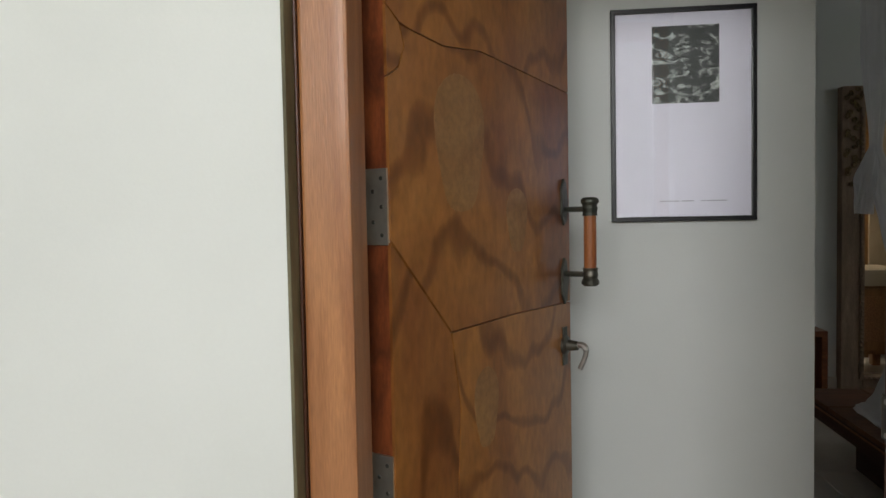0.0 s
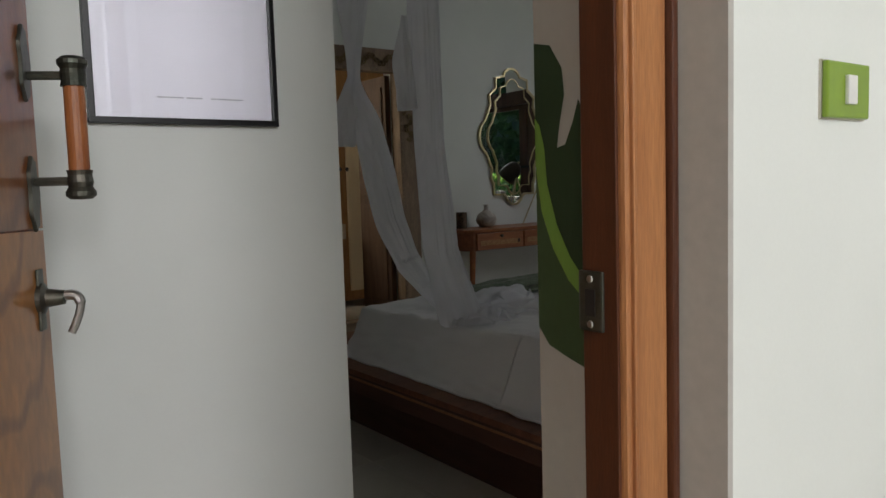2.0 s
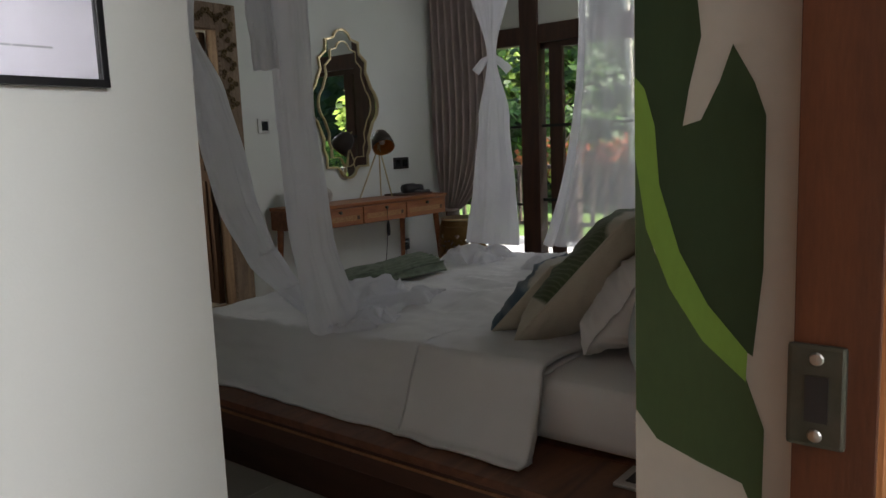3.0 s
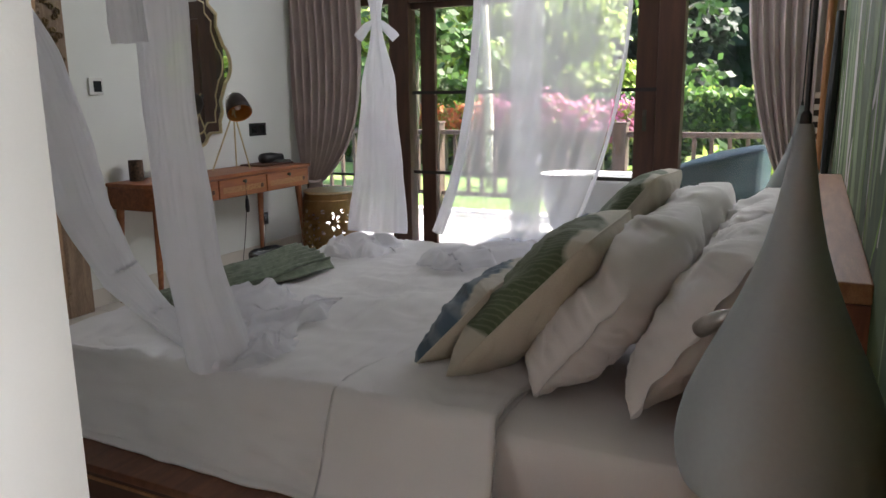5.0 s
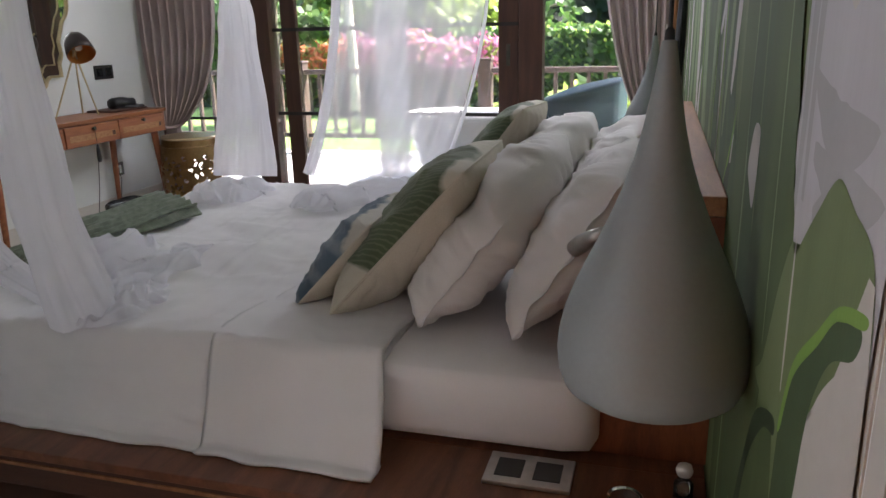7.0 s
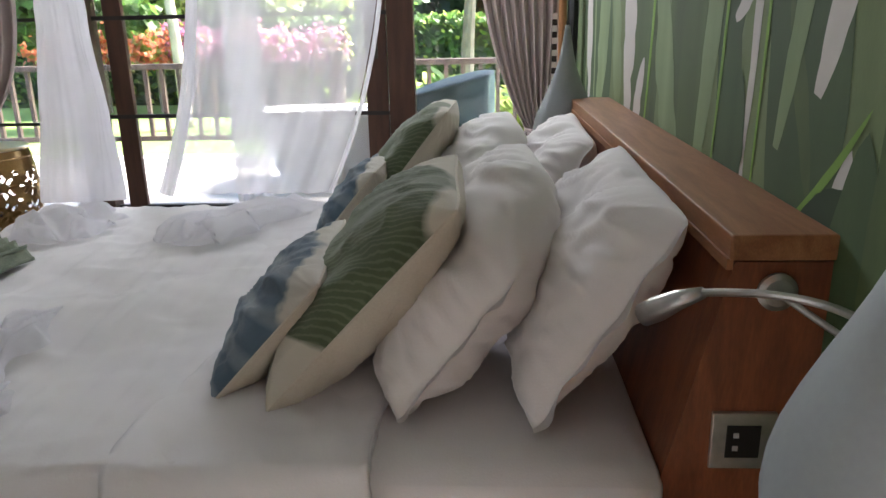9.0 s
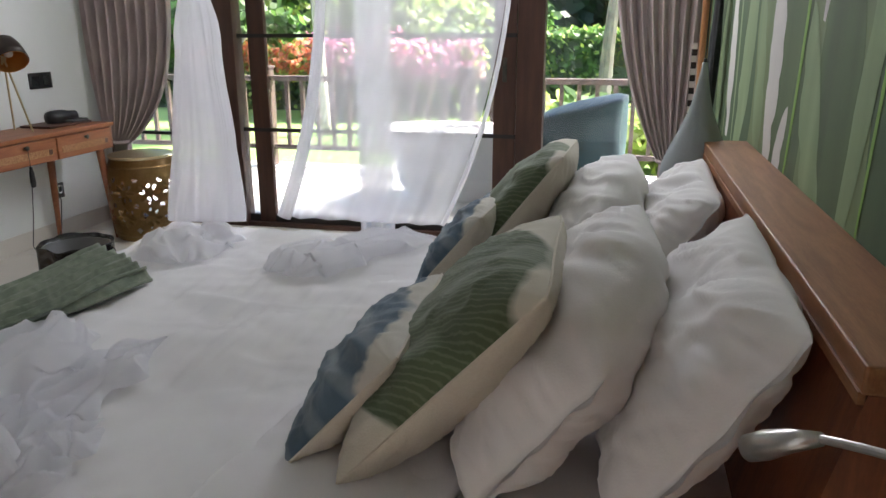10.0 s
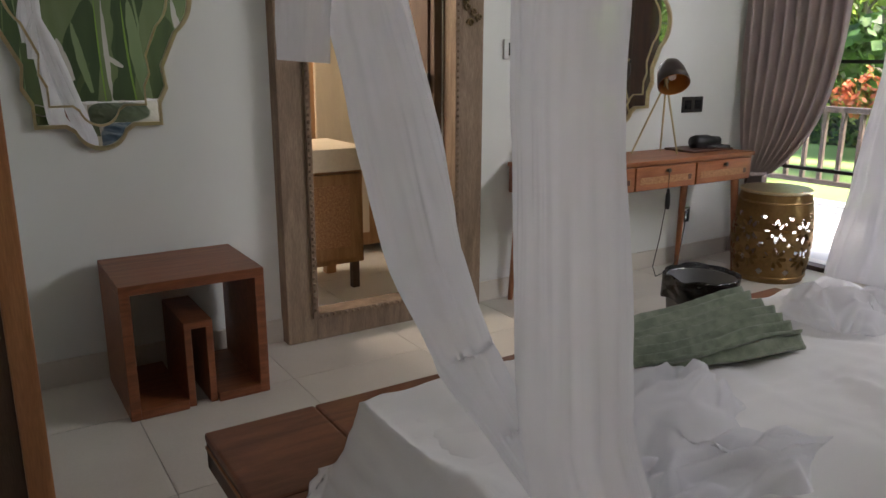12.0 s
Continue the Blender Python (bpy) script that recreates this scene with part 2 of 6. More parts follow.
WINDOW_METAL = material("window_bar", (0.02, 0.018, 0.018), 0.5, bump=0.05)
GREY_WOOD = material("washed_carved_wood", (0.30, 0.215, 0.145), 0.75, second=(0.20, 0.135, 0.09), scale=4, stretch=(5, 5, 0.8), bump=0.35, fine=45, speck=0.4, distort=0.7)
OLD_WOOD = material("old_dark_wood", (0.13, 0.075, 0.045), 0.7, second=(0.08, 0.045, 0.028), scale=4, stretch=(6, 6, 0.8), bump=0.3, speck=0.4)
COTTON = material("white_cotton", (0.80, 0.79, 0.80), 0.9, second=(0.75, 0.74, 0.755), scale=4, bump=0.12, fine=240, speck=0.05, sheen=0.2)
NET = sheer("sheer_net", (0.92, 0.92, 0.96), 0.50)
NET_THICK = sheer("bunched_net", (0.90, 0.90, 0.93), 0.20)
CURTAIN = material("taupe_curtain", (0.52, 0.435, 0.42), 0.85, second=(0.45, 0.37, 0.36), scale=6, bump=0.15, fine=220, speck=0.1, sheen=0.2)
SILVER = material("silver_shade", (0.30, 0.335, 0.345), 0.5, 0.08, second=(0.275, 0.31, 0.32), scale=3, bump=0.02, fine=120, speck=0.06)
BLACK = material("black_plastic", (0.015, 0.015, 0.016), 0.4, bump=0.05)
CHROME = material("brushed_steel", (0.55, 0.54, 0.52), 0.3, 0.9, scale=20, bump=0.05, speck=0.15)
GLASS = glass("clear_glass")

HN, HS = 5.822, 1.905          # bedroom: faces of the desk wall and of the painted wall
WX = 5.54                      # window plane
CEIL = 2.75

# ---- structure ----
def structure(name, bm, mat, label, category):
    return solo(name, bm, mat, label, category, kind="structure")

structure("floor", boxes((-3.2, 5.75, -3.0, 7.9, -0.15, -0.006)), GROUT, "grout bed under cream floor tiles", "floor")
structure("ceiling", boxes((-3.2, 5.75, 1.615, 8.0, CEIL, CEIL + 0.15), (-3.2, 3.6, -4.2, 1.615, 3.5, 3.65)), CEILING, "plain white painted ceiling", "ceiling")
# the wall with the door: outer face 1.615, painted face 1.905
structure("wall_door", boxes((-3.1, -0.124, 1.615, HS, 0, CEIL), (0.925, 5.7, 1.63, HS, 0, CEIL), (-0.124, 0.925, 1.615, HS, 2.14, CEIL)), WHITE_WALL,
          "white plastered wall with a doorway through it", "wall")
structure("wall_entry", boxes((-1.4, 1.13, 2.918, 3.04, 0, CEIL)), WHITE_WALL, "smooth white wall inside the doorway", "wall")
structure("wall_entry_end", boxes((-1.4, -1.28, HS, 2.918, 0, CEIL)), WHITE_WALL, "white end wall of the entry", "wall")
structure("wall_west", boxes((0.85, 0.97, 3.04, HN, 0, CEIL)), WHITE_WALL, "white bedroom wall behind the wardrobe", "wall")
structure("wall_north", boxes((0.85, 2.38, HN, HN + 0.15, 0, CEIL), (3.27, 5.7, HN, HN + 0.15, 0, CEIL), (2.38, 3.27, HN, HN + 0.15, 2.02, CEIL)), WHITE_WALL,
          "off-white painted wall with a bathroom doorway", "wall")
structure("wall_window", boxes((WX - 0.02, WX + 0.16, HS, 2.0, 0, CEIL), (WX - 0.02, WX + 0.16, 5.76, HN, 0, CEIL), (WX - 0.02, WX + 0.16, 2.0, 5.76, 2.62, CEIL), (WX - 0.02, WX + 0.16, 4.42, 5.76, 2.04, 2.62)), WHITE_WALL,
          "white wall round the wide garden window", "wall")
# hall before the door, open to daylight behind
structure("wall_hall", boxes((-3.1, -2.98, -2.9, 1.615, 0, 3.5), (3.4, 3.52, -2.9, 1.615, 0, 3.5), (-2.98, 3.4, -3.02, -2.9, 0, 1.85), (-2.98, 3.4, -3.02, -2.9, 3.2, 3.5),
          (-2.98, -1.25, -3.02, -2.9, 1.85, 3.2), (1.15, 3.4, -3.02, -2.9, 1.85, 3.2), (-3.1, 3.52, 1.615, 1.75, CEIL + 0.15, 3.5)), WHITE_WALL, "plain white hall walls with a high wide opening", "wall")
structure("wall_bathroom", boxes((1.6, 1.7, HN + 0.15, 7.9, 0, CEIL), (4.6, 4.7, HN + 0.15, 7.9, 0, CEIL), (1.6, 4.7, 7.8, 7.9, 0, CEIL)), WHITE_WALL, "white bathroom walls beyond the doorway", "wall")

# ---- doorway and door ----
def door_frame():
    t = thing("door_frame", (0.38, 1.75, 0), "orange-brown varnished teak door frame with moulded edge", "door frame", kind="structure")
    # left post, right post and head: front face proud, rebate behind
    part("post", boxes((-0.112, -0.030, 1.658, 1.775, 0, 2.06), bevel=0.006), ORANGE_WOOD, t)
    part("post", boxes((0.827, 0.905, 1.694, 1.757, 0, 2.06), bevel=0.006), ORANGE_WOOD, t)
    part("head", boxes((-0.112, 0.905, 1.697, 1.765, 2.06, 2.14), bevel=0.006), ORANGE_WOOD, t)
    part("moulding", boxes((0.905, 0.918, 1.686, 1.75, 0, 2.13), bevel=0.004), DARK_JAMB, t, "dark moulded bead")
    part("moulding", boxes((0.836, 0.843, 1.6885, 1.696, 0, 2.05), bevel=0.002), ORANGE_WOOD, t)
    part("rebate", boxes((0.8225, 0.8295, 1.7035, 1.757, 0, 2.06), bevel=0.001), DARK_JAMB, t, "dark brown inner jamb")
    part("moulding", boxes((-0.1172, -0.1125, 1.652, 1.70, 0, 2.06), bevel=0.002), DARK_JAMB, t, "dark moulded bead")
    part("rebate", boxes((-0.112, -0.050, 1.775, 1.785, 0, 2.06), bevel=0.003), DARK_JAMB, t, "dark brown inner jamb")
    plate = part("strike_plate", boxes((0.8175, 0.823, 1.722, 1.760, 0.893, 0.967), bevel=0.003), BRONZE, t, "worn bronze strike plate")
    # black block on the plate; its colour stands for the dark inside a hole
    part("latch_hole", boxes((0.8165, 0.8185, 1.733, 1.748, 0.912, 0.945)), BLACK, plate)
    for z in (0.902, 0.957):
        part("screw", lathe([(0, 0.002), (0.004, 0.0015), (0.005, 0)], 10, Matrix.Translation((0.8173, 1.741, z)) @ pose(0, 0, 0, 0, -90, 0)), CHROME, plate)
    return t


BRONZE = material("aged_bronze", (0.12, 0.11, 0.09), 0.42, 0.8, second=(0.07, 0.08, 0.065), scale=14, bump=0.2, speck=0.3)
HINGE = material("satin_nickel", (0.60, 0.56, 0.48), 0.36, 0.85, second=(0.50, 0.46, 0.40), scale=12, bump=0.05, speck=0.2)
OLIVE_EDGE = material("dark_olive", (0.17, 0.15, 0.085), 0.7, second=(0.10, 0.085, 0.045), scale=9, stretch=(1, 1, 0.4), bump=0.3, speck=0.4)
ORANGE_GRIP = material("grip_wood", (0.40, 0.15, 0.05), 0.35, second=(0.28, 0.09, 0.03), scale=5, stretch=(6, 6, 1), speck=0.3)
door_frame()
structure("reveal_plaster", boxes((0.918, 0.9285, 1.621, 1.70, 0, 2.14)), GREY_WALL, "grey plaster edge round the door frame", "trim")

structure("sealant_edge", boxes((-0.1238, -0.1175, 1.612, 1.70, 0, 2.14), bevel=0.002), OLIVE_EDGE, "narrow dark olive strip beside the door frame", "trim")


def door():
    """The burl door stands open: local u runs from the hinges along the leaf, w out of its outer face."""
    turn = -math.degrees(math.atan2(0.359, 0.774))
    m = Matrix.Translation((0.002, 1.818, 0)) @ pose(0, 0, 0, 0, 0, 90 + turn)   # u along +x, inner side +y
    t = thing("door_1", (0.002, 1.818, 0), "open door of dark burl wood slabs with curving grain", "door", kind="structure")
    part("core", boxes((0.004, 0.849, 0.006, 0.066, 0.012, 2.045), bevel=0.002, m=m), BURL_EDGE, t, "reddish rough hinge edge")
    cells = (
        [(0, 1.524), (0.035, 1.545), (0.055, 1.585), (0.04, 1.625), (0.012, 1.643), (0, 1.65)],
        [(0, 1.652), (0.013, 1.646), (0.043, 1.628), (0.075, 1.622), (0.2, 1.612), (0.352, 1.628), (0.853, 1.600), (0.853, 2.05), (0, 2.05)],
        [(0.002, 1.226), (0.21, 1.028), (0.50, 1.030), (0.853, 1.022), (0.853, 1.598), (0.352, 1.626), (0.2, 1.609), (0.077, 1.619), (0.045, 1.622), (0.058, 1.585), (0.038, 1.543), (0, 1.521)],
        [(0, 1.222), (0.207, 1.025), (0.24, 0.86), (0.21, 0.55), (0.16, 0.2), (0.15, 0.01), (0, 0.01)],
        [(0.21, 1.025), (0.50, 1.027), (0.853, 1.019), (0.853, 0.40), (0.55, 0.47), (0.215, 0.55), (0.243, 0.86)],
        [(0.213, 0.547), (0.55, 0.467), (0.853, 0.397), (0.853, 0.01), (0.153, 0.01), (0.163, 0.2)],
    )
    for k, c in enumerate(cells):
        cu, cz = sum(p[0] for p in c) / len(c), sum(p[1] for p in c) / len(c)
        c = [(cu + (x - cu) * 0.9975, cz + (z - cz) * 0.9985) for x, z in c]
        bm = prism(c, 0.0, 0.0062)
        # each slab keeps its own grain: the mesh is built about a place of its own
        shift = Matrix.Translation((k * 3.1, k * 1.7, k * 2.3))
        bmesh.ops.transform(bm, matrix=shift, verts=bm.verts)
        o = part("slab", bm, BURL, t)
        o.matrix_basis = m @ shift.inverted()
    for u, z, a, b, turnk in ((0.523, 1.254, 0.055, 0.085, 10), (0.356, 0.837, 0.055, 0.10, -8), (0.26, 1.42, 0.10, 0.16, 4)):
        pts = [(u + a * math.cos(q) * (1 + 0.12 * math.sin(3 * q)), z + b * math.sin(q) * (1 + 0.1 * math.cos(2 * q))) for q in (i * math.pi / 14 for i in range(28))]
        part("burl_knot", prism(pts, -0.0006, 0.004, m), BURL_KNOT, t, "paler oval burl figure")
    # hinges on the edge that faces the post
    for z in (1.217, 0.685):
        h = part("hinge", boxes((-0.0025, 0.0045, 0.004, 0.064, z, z + 0.14), m=m), HINGE, t, "satin steel butt hinge")
        for i, s in enumerate((0.018, 0.042, 0.07, 0.098, 0.122)):
            part("screw", lathe([(0, 0.0012), (0.003, 0.001), (0.0042, 0)], 10, m @ Matrix.Translation((-0.0025, 0.017 + 0.019 * (i % 2), z + s)) @ pose(0, 0, 0, 0, -90, 0)), BRONZE, h)
        for i in range(5):
            part("knuckle", lathe([(0, 0), (0.0065, 0), (0.0065, 0.026), (0, 0.026)], 14, m @ Matrix.Translation((-0.004, 0.069, z + 0.002 + i * 0.0275))), HINGE, h)
    # pull handle on the free side
    hd = part("pull_handle", lathe([(0, -0.07), (0.0165, -0.07), (0.017, 0), (0.0165, 0.07), (0, 0.07)], 20, m @ Matrix.Translation((0.806, -0.078, 1.19))), ORANGE_GRIP, t, "orange wood grip between bronze caps")
    for s in (1, -1):
        prof = [(0, 0.07), (0.021, 0.07), (0.019, 0.078), (0.021, 0.09), (0.019, 0.098), (0.024, 0.106), (0.024, 0.113), (0.017, 0.119), (0, 0.12)]
        part("cap", lathe([(r, s * z) for r, z in prof], 20, m @ Matrix.Translation((0.806, -0.078, 1.19))), BRONZE, hd)
        part("bracket", tube([m @ Vector((0.806, 0.0, 1.19 + s * 0.088)), m @ Vector((0.806, -0.078, 1.19 + s * 0.088))], 0.0075), BRONZE, hd)
        outline = []
        for i in range(32):
            q = i / 32 * 2 * math.pi
            r = 1 + 0.16 * math.cos(5 * q)
            outline.append((0.806 + 0.021 * math.cos(q) * r, 1.19 + s * 0.108 + 0.062 * math.sin(q) * (1 + 0.06 * math.cos(7 * q))))
        part("rose_plate", prism(outline, -0.007, -0.0005, m, bevel=0.0012), BRONZE, hd)
    lv = part("lever_handle", lathe([(0, 0), (0.026, 0), (0.026, 0.008), (0.016, 0.013), (0.012, 0.04), (0, 0.042)], 24, m @ Matrix.Translation((0.806, 0, 0.905)) @ pose(0, 0, 0, 90, 0, 0)), BRONZE, t, "bronze thumb latch")
    part("lever", tube(arc(m @ Vector((0.806, -0.042, 0.908)), m @ Vector((0.80, -0.085, 0.915)), m @ Vector((0.795, -0.05, 0.845))), [0.009] * 9 + [0.007] * 8, 10), CHROME, lv)
    part("escutcheon", boxes((0.792, 0.820, -0.005, 0, 0.85, 0.955), bevel=0.002, m=m), BRONZE, lv)


BURL_KNOT = material("burl_knot", (0.31, 0.16, 0.055), 0.36, second=(0.24, 0.11, 0.034), scale=5, bump=0.1, speck=0.4, distort=2)
door()

# ---- entry wall picture, switch ----
PAPER = material("matt_board", (0.62, 0.60, 0.68), 0.9, second=(0.59, 0.57, 0.65), scale=2, bump=0.02, speck=0.03)
PHOTO = material("dark_photo_print", (0.35, 0.37, 0.35), 0.5, second=(0.012, 0.014, 0.012), scale=22, stretch=(1, 1, 1.6), bump=0.0, detail=8, spread=(0.50, 0.66), distort=1.4, speck=0.3)
INK = material("grey_ink", (0.38, 0.38, 0.42), 0.9, bump=0.0)
FRAME_BLACK = material("black_frame", (0.012, 0.012, 0.014), 0.35, bump=0.05)


def picture():
    y = 2.918
    t = thing("picture_frame", (0.73, y, 1.24), "tall thin black frame with a small dark photograph on white mount", "picture")
    x0, x1, z0, z1 = 0.510, 0.952, 1.236, 1.90
    for s in ((x0, x0 + 0.014, y - 0.022, y, z0, z1), (x1 - 0.014, x1, y - 0.022, y, z0, z1), (x0, x1, y - 0.0225, y, z0, z0 + 0.014), (x0, x1, y - 0.0225, y, z1 - 0.014, z1)):
        part("frame_bar", boxes(s, bevel=0.002), FRAME_BLACK, t)
    part("mount", boxes((x0 + 0.012, x1 - 0.012, y - 0.008, y - 0.002, z0 + 0.012, z1 - 0.012)), PAPER, t, "plain pale lilac-white mount")
    part("photograph", boxes((0.638, 0.842, y - 0.0095, y - 0.008, 1.605, 1.845)), PHOTO, t, "dark black-and-white photograph")
    for a, b in ((0.66, 0.72), (0.727, 0.765), (0.785, 0.80), (0.803, 0.865)):
        part("caption_bar", boxes((a, b, y - 0.0088, y - 0.008, 1.297, 1.3005)), INK, t)
    pane = part("glazing", boxes((x0 + 0.012, x1 - 0.012, y - 0.016, y - 0.0135, z0 + 0.012, z1 - 0.012)), GLASS, t)
    pane.visible_shadow = False


picture()
GREEN_PLATE = material("green_plastic", (0.22, 0.34, 0.03), 0.35, second=(0.19, 0.30, 0.025), scale=10, bump=0.02, speck=0.08)
WHITE_PLASTIC = material("white_plastic", (0.75, 0.75, 0.72), 0.35, bump=0.02)
t = thing("light_switch", (1.23, 1.63, 1.185), "lime green switch plate with one white rocker on white wall", "light switch")
part("back_box", boxes((1.137, 1.258, 1.626, 1.63, 1.146, 1.224), bevel=0.001), HINGE, t, "thin silver rim")
part("plate", boxes((1.139, 1.256, 1.618, 1.6265, 1.148, 1.222), bevel=0.003), GREEN_PLATE, t)
part("rocker", boxes((1.185, 1.210, 1.6125, 1.619, 1.166, 1.205), bevel=0.002, m=None), WHITE_PLASTIC, t)

# ---- window wall ----
def window():
    t = thing("window_1", (WX, 3.9, 0), "dark timber sliding garden doors with thin black bars", "window", kind="structure")
    fr = part("window_frame", boxes((WX - 0.03, WX + 0.06, 2.0, 5.76, -0.01, 0.028), (WX - 0.035, WX + 0.065, 2.0, 5.76, 1.90, 2.04)), WINDOW_WOOD, t, "dark brown timber frame")
    for y0, y1 in ((4.775, 4.94), (2.797, 2.955), (2.0, 2.05), (5.70, 5.76)):
        part("post", boxes((WX - 0.045, WX + 0.075, y0, y1, 0, 2.62), bevel=0.004), WINDOW_WOOD, fr)
    # sliding leaves
    for y0, y1 in ((4.585, 4.70), (2.966, 3.10)):
        part("stile", boxes((WX + 0.005, WX + 0.05, y0, y1, 0.03, 1.90), bevel=0.003), WINDOW_WOOD, fr)
    part("pull", boxes((WX - 0.004, WX + 0.006, 3.02, 3.045, 0.98, 1.12), bevel=0.002), BRONZE, fr)
    for y0, y1 in ((2.955, 4.775),):
        for z in (1.25, 0.652):
            part("glazing_bar", boxes((WX + 0.004, WX + 0.03, y0, y1, z - 0.012, z + 0.012)), WINDOW_METAL, fr)
        part("bottom_rail", boxes((WX + 0.006, WX + 0.048, y0, y1, 0.028, 0.075), bevel=0.002), WINDOW_METAL, fr)
        part("top_rail", boxes((WX + 0.006, WX + 0.048, y0, y1, 1.855, 1.90), bevel=0.002), WINDOW_WOOD, fr)
    part("glazing_bar", boxes((WX + 0.012, WX + 0.03, 4.94, 5.70, 1.24, 1.26), (WX + 0.012, WX + 0.03, 4.94, 5.70, 0.60, 0.62)), WINDOW_METAL, fr)
    for y0, y1, z0, z1 in ((2.955, 4.775, 0.075, 1.855), (2.05, 2.797, 0.03, 1.90), (4.94, 5.70, 0.03, 1.90)):
        p = part("pane", boxes((WX + 0.019, WX + 0.023, y0, y1, z0, z1)), GLASS, fr)
        p.visible_shadow = False


window()

# ---- bed ----
def bed_platform():
    t = thing("bed_platform", (2.75, 3.2, 0), "wide low platform bed base of dark red-brown wood planks", "bed base")
    # plinth and rim get the darker wood for the shade under the top
    part("base", boxes((1.80, 3.75, 2.0, 4.25, 0, 0.285)), BED_DARK, t, "recessed plinth coloured as in shade")
    part("rim", boxes((1.615, 1.66, 1.91, 4.475, 0.245, 0.322), (1.615, 3.95, 4.43, 4.475, 0.245, 0.322), (3.905, 3.95, 1.91, 4.43, 0.245, 0.322), bevel=0.004), BED_DARK, t, "rim below the top, coloured as in shade")
    # thin paler strip paints the highlight along the slab's lower edge
    part("edge_bead", boxes((1.611, 1.618, 1.91, 4.47, 0.300, 0.308)), HEAD_WOOD, t, "pale strip drawn as the edge highlight")
    # top boards run along the sides, the foot is planked
    for s in ((1.612, 1.86, 1.91, 4.10), (3.56, 3.952, 1.91, 4.10), (1.86, 3.56, 1.91, 4.10)):
        part("board", boxes((s[0], s[1] - 0.003, s[2], s[3], 0.318, 0.340), bevel=0.003), BED_WOOD, t)
    for x0, x1 in ((1.612, 1.905), (1.908, 2.42), (2.423, 2.93), (2.933, 3.44), (3.443, 3.952)):
        part("plank", boxes((x0, x1, 4.103, 4.478, 0.318, 0.341), bevel=0.008), BED_WOOD, t)


bed_platform()


def soft_box(x0, x1, y0, y1, z0, z1, r, n=26, wob=0.006, seed=0.0):
    """A cushion-like block with rounded edges and a slightly uneven skin."""
    bm = bmesh.new()
    bmesh.ops.create_cube(bm, size=1)
    bmesh.ops.subdivide_edges(bm, edges=bm.edges[:], cuts=n, use_grid_fill=True)
    c, h = Vector(((x0 + x1) / 2, (y0 + y1) / 2, (z0 + z1) / 2)), Vector(((x1 - x0) / 2, (y1 - y0) / 2, (z1 - z0) / 2))
    for v in bm.verts:
        p = Vector((v.co.x * 2 * h.x, v.co.y * 2 * h.y, v.co.z * 2 * h.z))
        q = Vector([max(-h[i] + r, min(h[i] - r, p[i])) for i in range(3)])
        d = p - q
        if d.length > 1e-6:
            p = q + d.normalized() * r if d.length > r else p
        w = c + p
        w += (p.normalized()) * wob * N3(w.x, w.y, w.z + seed, 4.0)
        v.co = w
    return bm


solo("mattress", soft_box(1.852, 3.60, 2.12, 4.05, 0.342, 0.530, 0.045), COTTON, "thick mattress in a fitted white cotton sheet", "mattress", smooth=True)


def duvet():
    """White cover lying over the bed, falling to the platform along the side and over the foot."""
    top = 0.541
    def fn(u, v):
        s = -0.33 + u * 2.12                 # across, 0 at the side edge of the mattress
        w = v * 1.72                         # along, from the turned-down end to the foot
        y = 2.585 + w
        foot = max(0.0, y - 4.06)
        x = 1.845 + max(s, 0.0)
        fall = max(-s, 0.0)
        skew = 0.10 * fall * (1 - v)
        z = top + 0.012 * N3(x * 1.0, y, 3.1, 3.0) + 0.008 * N3(x, y, 7.7, 12.0) + 0.005 * N3(x * 0.25, y * 2.2, 2.2, 22.0) + 0.004 * abs(N3(x * 0.5, y * 1.6, 2.2, 16.0)) + 0.014 * max(0.0, 0.28 - abs(N3(x * 1.4 + y * 0.4, y * 0.6, 6.1, 5.0)) * 2) + 0.006 * math.sin(9 * x + 5 * y + 3 * N3(x, y, 0, 2.5))
        # a pressed fold line across the cover
        z += 0.008 * math.exp(-((y - 3.275) / 0.014) ** 2) * max(0.0, min(1.0, (x - 2.2) * 5, (3.0 - x) * 5))
        if s > 1.72:
            z -= (s - 1.72) * 2.0
            x = 1.845 + 1.72 + (s - 1.72) * 0.3
        if fall > 0:
            k = min(1.0, fall / 0.05)
            down = fall * 0.93
            ripple = 0.020 * N3(0.0, y, 1.3, 4.0) + 0.010 * N3(fall * 3, y, 5.3, 11.0)
            z = top - 0.010 * k - down * 0.80 + 0.006 * N3(y, fall, 2, 9)
            x = 1.845 - fall * 0.44 - ripple * min(1.0, fall / 0.15) * 1.2
            z = max(z, 0.347 + 0.004 * abs(N3(y, fall, 0, 14)))
        if foot > 0:
            z2 = top - foot * 0.95 + 0.01 * N3(x * 3, foot, 4, 3)
            z = max(min(z, z2), 0.352)
            y = 4.06 + foot * 0.42 + 0.02 * N3(x, foot, 2, 6)
            if fall > 0:
                x += 0.30 * min(fall, foot)
        return Vector((x, y - skew, z))
    bm = padded(fn, 150, 120)
    return solo("duvet", bm, COTTON, "rumpled white duvet falling over the bed edge", "duvet", smooth=True)


duvet()


